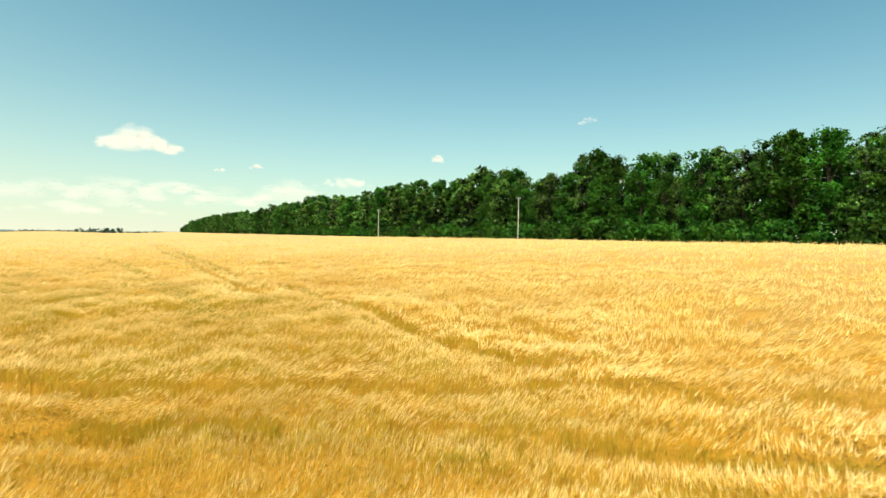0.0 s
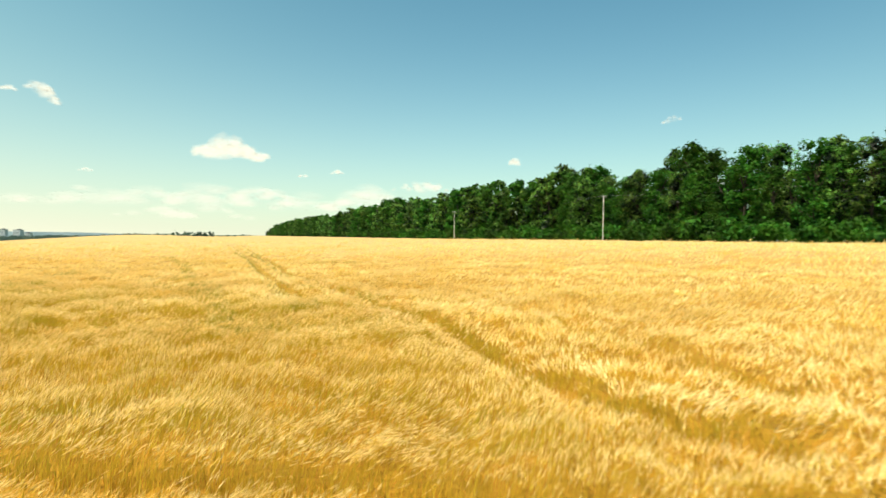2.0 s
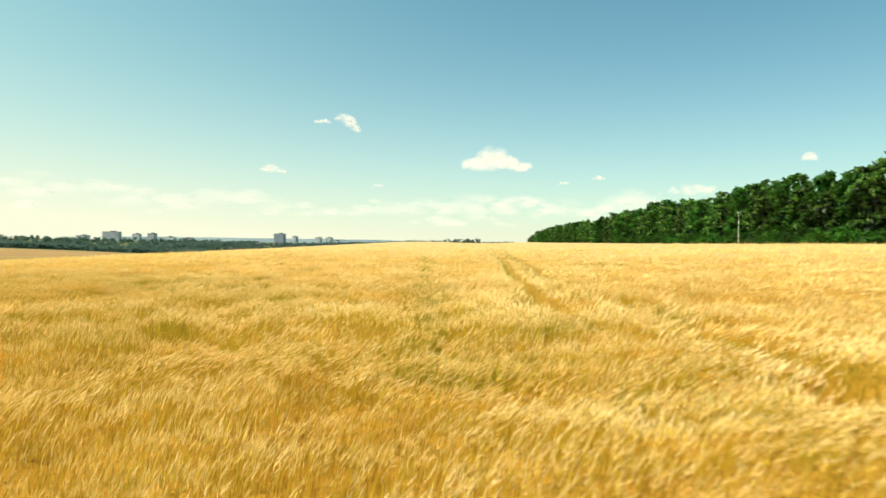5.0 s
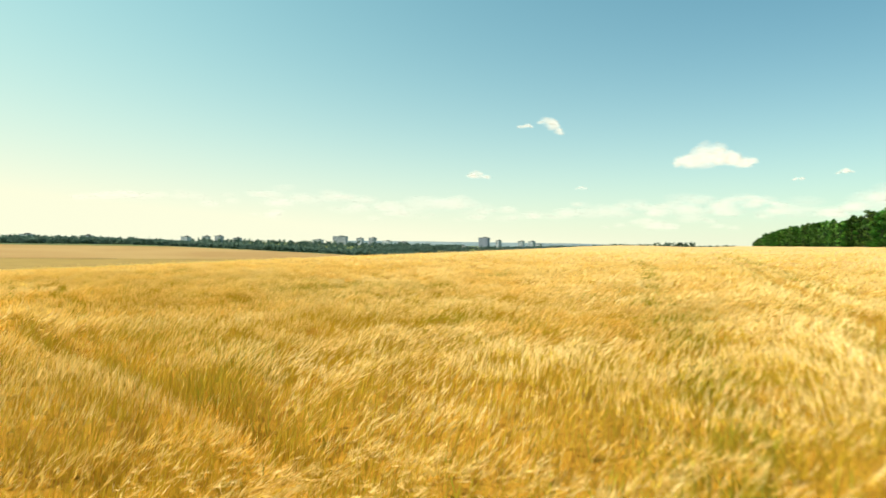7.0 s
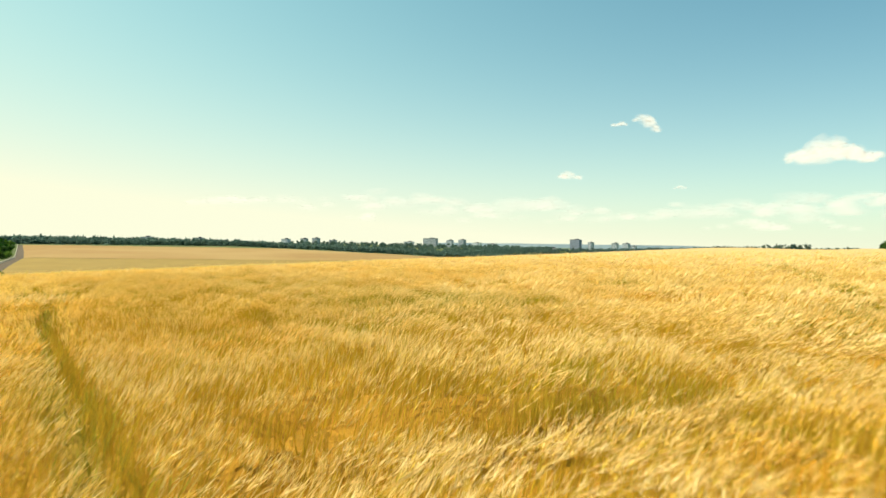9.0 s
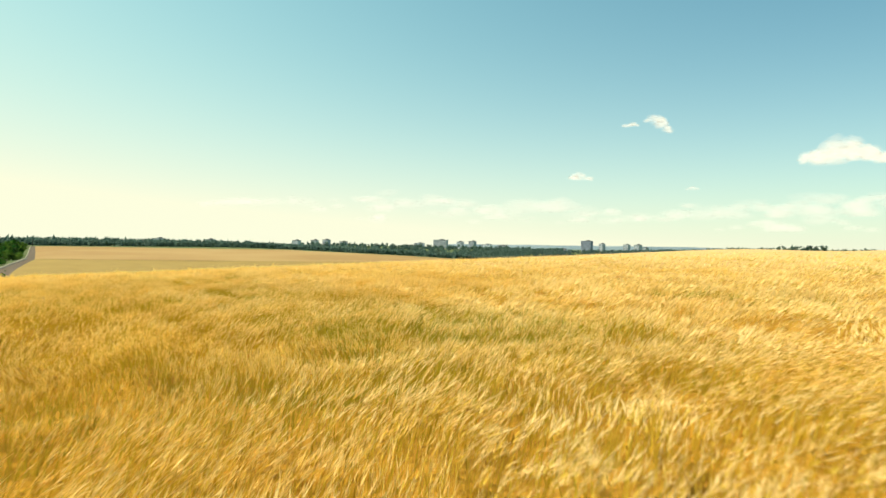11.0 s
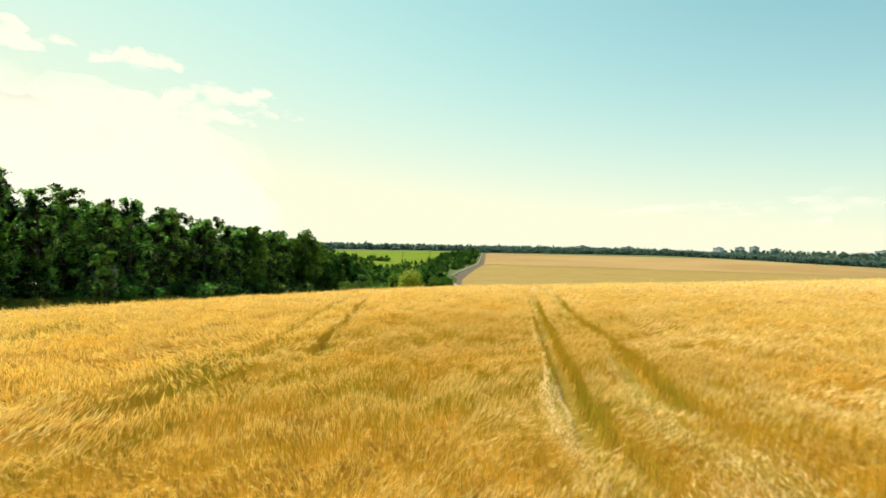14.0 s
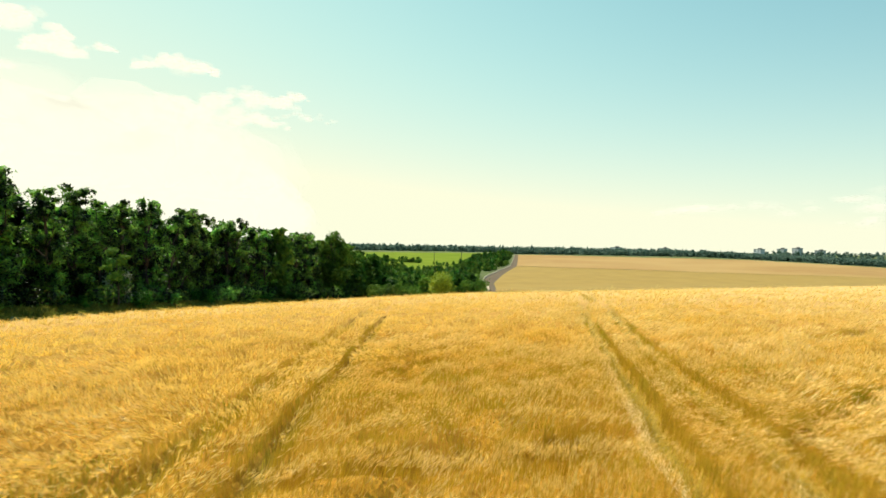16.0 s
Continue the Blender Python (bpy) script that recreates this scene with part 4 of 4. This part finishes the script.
# rough grass on the verge of the near belt
rng_g = np.random.RandomState(17)
n = 9000
gs, go = 52 + 110 * rng_g.rand(n) ** 1.3, B2_EDGE + 0.1 + 6.5 * rng_g.rand(n)
keep = lattice(gs * 0.6, go * 0.9, 81) > 0.3
gs, go = gs[keep], go[keep]
n = len(gs)
px, py = gs * B2_DIR[0] + go * B2_OUT[0], gs * B2_DIR[1] + go * B2_OUT[1]
foot = np.stack([px, py, land(px, py) - CROP + 0.08], -1)
tuft = []
for k in range(4):
    d = rng_g.normal(size=(n, 3)) * (0.14, 0.14, 0.06) + (0, 0, 0.30)
    d *= (0.6 + 0.9 * lattice(gs * 1.1, go * 1.3, 83))[:, None]
    w = np.cross(d, rng_g.normal(size=(n, 3))) * 0.12
    tuft.append(np.stack([foot - w, foot + w, foot + d], 1))
T = np.stack(tuft, 1).reshape(-1, 3)
tagged(part("verge_grass", mesh_of("verge_grass", T, np.arange(len(T)).reshape(-1, 3), M_GRASS)), "tufts of rough olive grass on the verge", "grass", kind="stuff")

# trees and scrub going down into the valley and along the road
VALLEY = "trees along the valley road"
small = [make_tree("small_tree", tree_meshes(111 + k, 9.0, 3.8, 600, 0.52, 0.08, M_LEAF_VALLEY if k % 2 else M_LEAF, 14), "medium green tree in the valley", "tree", VALLEY) for k in range(4)]
scrub = [make_bush("bush", bush_meshes(131 + k, 4.5, 4.2, 480, 0.46, M_LEAF_VALLEY), "dense green scrub in the valley", VALLEY) for k in range(2)]
def grow(az, r, high):
    """A tree or a bush of the valley, up to the given height."""
    tree = random.random() < 0.6
    kind = random.choice(small if tree else scrub)
    plant(kind, out(az, r), high * (random.uniform(0.8, 1.0) / 9.0 if tree else random.uniform(0.55, 0.8) / 5.0))


r_pos = 195.0
while r_pos < 940:
    a0 = float(np.interp(r_pos, [190, 300, 330, 360, 402, 441, 512, 598, 940], [100.4, 99.8, 99.8, 100.1, 100.3, 99.9, 98.8, 97.5, 97.0]))
    a1 = float(np.interp(r_pos, [190, 300, 380, 440, 480, 560, 700, 800, 940], [112, 112.5, 112, 110, 104, 102.0, 100.9, 99.9, 98.2]))
    high = float(np.interp(r_pos, [190, 300, 400, 450, 600, 940], [8.0, 11.5, 9.0, 6.5, 7.5, 8.0]))
    for k in range(max(2, int((a1 - a0) * r_pos * 0.0175 / 6.0))):
        az = random.uniform(a0, a1)
        grow(az, r_pos + random.uniform(-5, 5), high * (0.45 if az < 101.3 and r_pos < 340 else 1))
    r_pos += 10 if r_pos < 460 else 13
# hedges out in the green crop
for (a0, r0), (a1, r1), n, high in (((109.5, 640), (105.6, 605), 13, 7.5), ((104.6, 575), (103.0, 565), 5, 4.5), ((110.5, 520), (107, 500), 9, 8.0)):
    for k in range(n):
        t = (k + random.random()) / n
        grow(a0 + (a1 - a0) * t, r0 + (r1 - r0) * t + random.uniform(-4, 4), high)
round_bush = make_bush("round_bush", bush_meshes(151, 6.8, 6.2, 7500, 0.24, M_LEAF_BRIGHT, 0.06), "rounded yellow-green bush standing by itself", VALLEY)
plant(round_bush, out(103.2, 178), 1.0)
fresh = make_bush("bush", bush_meshes(155, 4.6, 4.6, 2200, 0.27, M_LEAF_VALLEY), "fresh light green bush beside the round one", VALLEY)
for az, r, size in ((100.4, 182, 1.0), (108.2, 190, 1.0), (109.3, 196, 1.1), (106.4, 196, 0.9), (105.3, 204, 0.8)):
    plant(fresh, out(az, r), size)


def woods(name, points, height, depth, step, label, mat=M_HAZED_WOODS, rough_tops=0.5):
    """A far line of trees: many leafy clumps in one mesh, uneven along the top."""
    rng = np.random.RandomState(len(name) + int(height * 10) + int(points[0][1]))
    C, R = [], []
    for (a0, r0), (a1, r1) in zip(points, points[1:]):
        L = np.linalg.norm(out(a1, r1) - out(a0, r0))
        for k in range(int(L / step)):
            t = (k + rng.rand()) / (L / step)
            p = out(a0 + (a1 - a0) * t, r0 + (r1 - r0) * t + rng.uniform(-depth, depth))
            h = height * (1 - rough_tops * rng.rand())
            z = float(land(p[0], p[1])) - CROP
            for q in range(3):
                C.append((p[0] + rng.normal() * height * 0.3, p[1] + rng.normal() * height * 0.3, z + h * (0.2 + 0.3 * q)))
                R.append(h * (0.42 - 0.06 * q))
    V, F = leaves(rng, np.array(C), np.array(R), len(C) * 25, height * 0.165, 0.9)
    return tagged(part(name, mesh_of(name, V, F, mat)), label, "woods", kind="stuff")


woods("distant_woods", [(140, 1050), (112, 1150), (97, 1250), (80, 1250), (60, 1500), (50, 1900)], 12, 30, 2.6, "dark line of distant trees beyond the fields", M_HAZED_WOODS, 0.15)
woods("distant_woods", [(97, 1000), (80, 1075), (70, 1090), (62, 1180), (54, 1260)], 9.5, 10, 3.0, "trees along the far edge of the cereal field", M_HAZED_WOODS, 0.25)
woods("distant_woods", [(80, 1400), (66, 1560), (50, 1850)], 10, 230, 2.2, "wide wood in the hollow below the town", M_HAZED_WOODS, 0.2)
woods("distant_woods", [(76, 1230), (66, 1280), (54, 1450)], 9, 80, 2.6, "broad wood behind the crest of the cereal field", M_HAZED_WOODS, 0.3)
woods("distant_woods", [(75, 1900), (60, 2000), (53, 2100)], 15, 120, 10, "hazy woods below the town", M_HAZED_WOODS, 0.3)
woods("distant_woods", [(58, 1350), (54, 1420)], 8, 200, 3.0, "wood on the low ground before the town", M_HAZED_WOODS, 0.3)
woods("distant_woods", [(52, 1500), (44, 1400), (34, 1300), (25, 1250)], 4.5, 15, 5, "low line of trees on the skyline", M_HAZED_WOODS, 0.6)
woods("distant_woods", [(31.5, 1150), (28.3, 1150)], 10, 10, 7, "small clump of trees on the skyline", M_HAZED_WOODS, 0.4)

def ridge(name, az0, az1, r, high, seed, mat, label):
    """A far wooded ridge beyond the crest: a long low hill with an uneven top, 260 m deep."""
    az = np.linspace(az0, az1, 120)
    f = (az - az0) / (az1 - az0)
    top = high * (0.80 + 0.25 * lattice(az * 0.45, az * 0, seed) + 0.10 * lattice(az * 2.5, az * 0, seed + 1)) * np.clip(np.minimum(f, 1 - f) / 0.12, 0, 1) ** 0.6
    rows = []
    for dr, k in ((-130, 0.0), (-60, 0.8), (0, 1.0), (130, 0.0)):
        p = CENTRE + np.stack([-np.sin(np.radians(az)), np.cos(np.radians(az))], -1) * (r + dr)
        rows.append(np.stack([p[:, 0], p[:, 1], -60 + (top + 60) * k], -1))
    m = len(az)
    i = (np.arange(3)[:, None] * m + np.arange(m - 1)[None]).ravel()
    return tagged(part(name, mesh_of(name, np.concatenate(rows), np.stack([i, i + 1, i + m + 1, i + m], -1), mat, True)), label, "hills", kind="structure")


# blue-grey here is haze painted into the ridge's colour
M_RIDGE = material("hazed_far_ridge", [(0.3, (0.13, 0.18, 0.195)), (0.7, (0.17, 0.22, 0.235))], 0.01, 6, 1.0, large=[(0.003, 0.45, 0.6, (0.19, 0.24, 0.25))], spec=0.0)
TOWN_Z = float(land(*out(47.8, 2300)))
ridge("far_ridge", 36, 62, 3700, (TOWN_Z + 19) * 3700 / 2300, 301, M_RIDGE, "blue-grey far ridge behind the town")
# bluer woods colour before the town, aerial haze painted in
M_HAZED_WOODS_LOW = material("hazed_town_woods", [(0.3, (0.105, 0.155, 0.135)), (0.7, (0.14, 0.20, 0.17))], 0.02, 6, 0.9, island=0.15, translucent=0.45, spec=0.0)
woods("distant_woods", [(55, 1430), (49, 1500), (40, 1650)], 7, 200, 2.6, "wood on the low ground before the town", M_HAZED_WOODS_LOW, 0.3)
woods("distant_woods", [(55, 1750), (48, 1800), (40, 1850)], 9, 120, 3.0, "tree-filled edge of the town", M_HAZED_WOODS_LOW, 0.4)

# ---- the town ----


def building(name, az, r, width, depth, storeys, wall, label, bays=8, sink=6.0, turn=0.0, plant_room=True):
    p = out(az, r)
    ob = root(name, pose(p[0], p[1], float(land(p[0], p[1])) - CROP - sink, 0, 0, az + turn), label, "building", "town on the horizon")
    h = storeys * 2.7 + sink
    bm = bmesh.new()
    bmesh.ops.create_cube(bm, size=1.0, matrix=Matrix.Translation((0, 0, h / 2)) @ Matrix.Diagonal((width, depth, h, 1)))
    me = bpy.data.meshes.new("wall")
    bm.to_mesh(me)
    bm.free()
    me.materials.append(wall)
    part("wall", me, ob)
    bm = bmesh.new()
    bmesh.ops.create_cube(bm, size=1.0, matrix=Matrix.Translation((0, 0, h + 0.4)) @ Matrix.Diagonal((width + 0.8, depth + 0.8, 0.8, 1)))
    if plant_room:
        bmesh.ops.create_cube(bm, size=1.0, matrix=Matrix.Translation((width * 0.1, 0, h + 2.2)) @ Matrix.Diagonal((width * 0.3, depth * 0.5, 3.0, 1)))
    me = bpy.data.meshes.new("roof")
    bm.to_mesh(me)
    bm.free()
    me.materials.append(M_ROOF)
    part("roof", me, ob)
    bm = bmesh.new()
    bmesh.ops.create_cube(bm, size=1.0, matrix=Matrix.Diagonal((width / bays * 0.46, 0.3, 1.4, 1)))
    win = bpy.data.meshes.new("window")
    bm.to_mesh(win)
    bm.free()
    win.materials.append(M_GLASS)
    for s in range(storeys):
        for k in range(bays):
            w = part("window", win, ob)
            w.location = ((k + 0.5) / bays * width - width / 2, -depth / 2 - 0.05, sink + s * 2.7 + 1.5)
    return ob


GREY, DARK, PALEB = "grey panel apartment block on the horizon", "dark tall apartment tower on the horizon", "low pale block at the foot of the town"
for az, r, w, d, st, mat, lab, bays in (
        (47.8, 2300, 40, 20, 14, M_WALL_DARK, DARK, 8), (46.4, 2500, 18, 18, 11, M_WALL, GREY, 4), (44.2, 2400, 22, 18, 10, M_WALL, GREY, 5),
        (43.2, 2450, 24, 20, 10, M_WALL, GREY, 6), (42.6, 2600, 30, 16, 6, M_WALL, GREY, 6), (51.0, 1880, 34, 14, 3, M_WALL_PALE, PALEB, 8), (49.9, 1890, 22, 14, 3, M_WALL_PALE, PALEB, 5),
        (61.8, 2300, 56, 18, 12, M_WALL, GREY, 10), (59.9, 2350, 24, 18, 10, M_WALL, GREY, 5), (58.7, 2350, 26, 18, 11, M_WALL, GREY, 5),
        (57.3, 2500, 40, 18, 7, M_WALL, GREY, 8), (55.8, 2600, 44, 18, 6, M_WALL, GREY, 8), (63.9, 2500, 44, 16, 7, M_WALL, GREY, 8),
        (75.6, 2100, 26, 18, 7, M_WALL, GREY, 5), (73.9, 2150, 22, 18, 8, M_WALL, GREY, 5), (72.8, 2200, 24, 18, 9, M_WALL, GREY, 5), (71.2, 2300, 26, 18, 7, M_WALL, GREY, 5),
        (87.4, 1900, 32, 18, 6, M_WALL, GREY, 6), (83.2, 1950, 26, 16, 6, M_WALL, GREY, 5)):
    building("apartment_block", az, r, w, d, st, mat, lab, bays, turn=random.uniform(-42, -24))

# ---- power line ----


def utility_pole(height, mat, thick, label):
    ob = root("utility_pole", pose(0, 0, -500), label, "utility pole", "power line poles")
    v, f = tube([(0, 0, -0.5), (0, 0, height * 0.5), (0, 0, height)], [0.12 * thick, 0.10 * thick, 0.075 * thick], 8)
    part("shaft", mesh_of("shaft", v, f, mat, True), ob)
    bm = bmesh.new()
    bmesh.ops.create_cube(bm, size=1.0, matrix=Matrix.Translation((0, 0, height - 0.25)) @ Matrix.Diagonal((1.1, 0.08, 0.08, 1)))
    bmesh.ops.create_cube(bm, size=1.0, matrix=Matrix.Translation((0.22, 0, height - 0.5)) @ pose(0, 0, 0, 0, -42, 0) @ Matrix.Diagonal((0.6, 0.04, 0.04, 1)))
    me = bpy.data.meshes.new("crossarm")
    bm.to_mesh(me)
    bm.free()
    me.materials.append(M_STEEL)
    arm = part("crossarm", me, ob)
    for k in (-0.5, 0.0, 0.5):
        v, f = tube([(k, 0, height - 0.2), (k, 0, height + 0.02), (k, 0, height + 0.12)], [0.03, 0.07, 0.05], 8)
        part("insulator", mesh_of("insulator", v, f, M_CONCRETE, True), arm)
    return ob


POLE_H = 10.4
pole = utility_pole(POLE_H, M_CONCRETE, 1.0, "slim pale concrete utility pole at the edge of the field")
pole_places = [B1_DIR * (113 + k * 87) + B1_OUT * 80.5 for k in (-1, 0, 1)]
for k, p in enumerate(pole_places):
    m = pose(*stand(p), 0, 0, 28.2)
    if k == 0:
        pole.matrix_basis = m
    else:
        copy_thing(pole, m)
timber = utility_pole(11.0, M_POLE, 2.6, "stout dark timber pole standing in the far green crop")
timber.matrix_basis = pose(*stand(out(104.4, 628)), 0, 0, 104.4)
for az, r_p in ((101.8, 677), (96.6, 940)):
    copy_thing(timber, pose(*stand(out(az, r_p)), 0, 0, az))
for p, q in zip(pole_places, pole_places[1:]):
    for k in (-0.5, 0.0, 0.5):
        a3 = np.array(stand(p, POLE_H + 0.1)) + np.array([*(B1_OUT * k), 0])
        b3 = np.array(stand(q, POLE_H + 0.1)) + np.array([*(B1_OUT * k), 0])
        t = np.linspace(0, 1, 17)
        pts = a3 + (b3 - a3) * t[:, None] - np.array([0, 0, 1.0]) * (4 * 1.6 * t * (1 - t))[:, None]
        v, f = tube(pts, [0.0018] * 17, 4)
        tagged(part("power_cable", mesh_of("power_cable", v, f, M_STEEL, True)), "thin sagging bare power cable between the poles", "cable", "power line cables")

# ---- clouds ----


def vapour():
    """White vapour that emits its sunlit brightness and thins out towards a cloud's edge."""
    m = bpy.data.materials.new("glowing_vapour")
    m.use_nodes = True
    t = m.node_tree
    t.nodes.clear()
    o = t.nodes.new("ShaderNodeOutputMaterial")
    glow = t.nodes.new("ShaderNodeEmission")
    glow.inputs[0].default_value, glow.inputs[1].default_value = (1.0, 0.98, 0.78, 1), 0.80
    dif = t.nodes.new("ShaderNodeBsdfDiffuse")
    dif.inputs[0].default_value = (0.04, 0.04, 0.036, 1)
    add = t.nodes.new("ShaderNodeAddShader")
    t.links.new(glow.outputs[0], add.inputs[0])
    t.links.new(dif.outputs[0], add.inputs[1])
    clear = t.nodes.new("ShaderNodeBsdfTransparent")
    at = t.nodes.new("ShaderNodeAttribute")
    at.attribute_name = "thick"
    mixs = t.nodes.new("ShaderNodeMixShader")
    t.links.new(at.outputs["Fac"], mixs.inputs[0])
    t.links.new(clear.outputs[0], mixs.inputs[1])
    t.links.new(add.outputs[0], mixs.inputs[2])
    t.links.new(mixs.outputs[0], o.inputs[0])
    return m


M_VAPOUR = vapour()
ico = bmesh.new()
bmesh.ops.create_icosphere(ico, subdivisions=2, radius=1.0)
ICO_V = np.array([v.co[:] for v in ico.verts])
ICO_F = np.array([[v.index for v in f.verts] for f in ico.faces])
ico.free()


def cloud(az, el, width, height, seed, puffs=30, thin=1.0, label="small white fair-weather cloud", peak=0.0, slant=0.0, r=4300, heap=0.75, soft=2.2, flat=1.6):
    """Lumps of vapour heaped on a flat base; width and height in degrees, peak: where its top stands from -0.5 to 0.5."""
    rng = np.random.RandomState(seed)
    W, H = r * radians(width), r * radians(height)
    V, F, A, n = [], [], [], 0
    for k in range(puffs):
        u = rng.uniform(-0.5, 0.5)
        body = max(1 - abs(u - peak) / (0.5 + peak * np.sign(u - peak) * -1), 0.0) ** heap
        outer = rng.rand() < 0.45
        rad = H * (0.16 + 0.20 * rng.rand()) * (0.45 + 0.55 * body)
        hgt = rng.rand() * max(H * body - rad * (0.7 if outer else 1.2), 0.0)
        p = np.array([u * W, rng.normal() * W * 0.05, hgt + slant * u * W + (rng.rand() - 0.5) * 0.14 * H])
        bumps = 1 + 0.2 * np.sin(ICO_V @ rng.normal(size=(3, 3)) * 3 + rng.rand(3) * 6).sum(1)[:, None] / 1.5
        v = ICO_V * rad * bumps * (flat, 1.0, 1.0)
        v[:, 2] = np.maximum(v[:, 2], -rad * 0.7)
        V.append(v + p)
        F.append(ICO_F[ICO_V[ICO_F][:, :, 1].mean(1) < 0.05] + n)
        rim = np.clip(-ICO_V[:, 1], 0, 1) ** soft
        A.append(thin * (0.55 if outer else 1.0) * rim)
        n += len(v)
    me = mesh_of("cloud", np.concatenate(V), np.concatenate(F), M_VAPOUR, True)
    me.attributes.new("thick", "FLOAT", "POINT").data.foreach_set("value", np.concatenate(A).astype(np.float32))
    ob = part("cloud", me)
    ob.matrix_basis = pose(*(way(az) * r), r * math.tan(radians(el)), 0, 0, az)
    return tagged(ob, label, "cloud", "clouds", "structure")


cloud(27.3, 7.2, 6.3, 2.5, 3, 56, 0.68, peak=-0.10, slant=-0.03, heap=0.8, soft=2.1, flat=1.3)
for az, el, w, h, s, sl in ((41.6, 10.9, 2.0, 1.4, 2, -0.5), (44.0, 11.0, 1.5, 0.6, 3, 0), (48.6, 6.3, 2.4, 0.9, 4, 0), (9.6, 4.6, 5.4, 1.2, 5, 0), (0.6, 7.1, 1.0, 0.9, 6, 0),
                            (-13.6, 10.7, 1.7, 0.7, 7, 0.2), (17.6, 6.0, 1.2, 0.5, 8, 0), (20.8, 5.6, 0.9, 0.4, 9, 0), (38.6, 5.2, 1.2, 0.35, 10, 0), (-1.5, 4.6, 2.0, 0.8, 12, 0), (-16.5, 5.0, 3.0, 1.3, 13, 0)):
    cloud(az, el, w, h, s, 26, 0.25 if abs(az + 13.6) < 0.1 else 0.5, slant=sl, heap=0.5, soft=3.0)
# low banks towards the skyline
for az, el, w, h, s in ((14.5, 3.0, 6.0, 1.6, 20), (20.5, 2.6, 6.0, 1.2, 21), (28.5, 3.0, 7.0, 1.5, 22), (24.5, 3.5, 5.0, 1.0, 23), (36.0, 2.8, 9.0, 1.4, 24), (31.0, 1.6, 11.0, 1.1, 25), (12.0, 1.6, 8.0, 1.1, 26), (45, 2.4, 9, 1.0, 27),
                        (54, 3.0, 15, 1.7, 28), (66, 3.4, 13, 1.5, 29), (78, 3.2, 11, 1.2, 50), (60, 2.2, 20, 1.0, 51)):
    cloud(az, el, w, h * 1.35, s, 20, 0.36, "pale low bank of cloud near the skyline", heap=0.4, flat=2.8)
# the bright bank on the sun's side
BANK = "large bright bank of cloud before the sun"
cloud(134.5, 1.0, 32, 12.6, 30, 120, 0.9, BANK, peak=-0.1, heap=0.22, soft=1.7)
for az, el, w, h, s, th, n in ((126.0, 11.0, 13, 2.6, 31, 0.7, 50), (121.5, 12.6, 8.5, 1.9, 34, 0.6, 40), (117.8, 13.3, 2.8, 1.1, 32, 0.6, 20), (116.6, 11.6, 6.0, 0.9, 39, 0.4, 24), (122.0, 10.8, 8.0, 1.4, 33, 0.6, 30),
                               (127.8, 14.9, 6.6, 1.9, 35, 0.75, 40), (136.9, 15.0, 4.2, 1.9, 36, 0.8, 34), (140.0, 16.2, 8.5, 2.4, 37, 0.8, 40), (133.6, 15.6, 2.6, 0.9, 38, 0.4, 20), (141.0, 13.3, 4.0, 0.9, 40, 0.6, 20)):
    cloud(az, el, w, h, s, n, th, BANK, heap=0.45, soft=1.4)
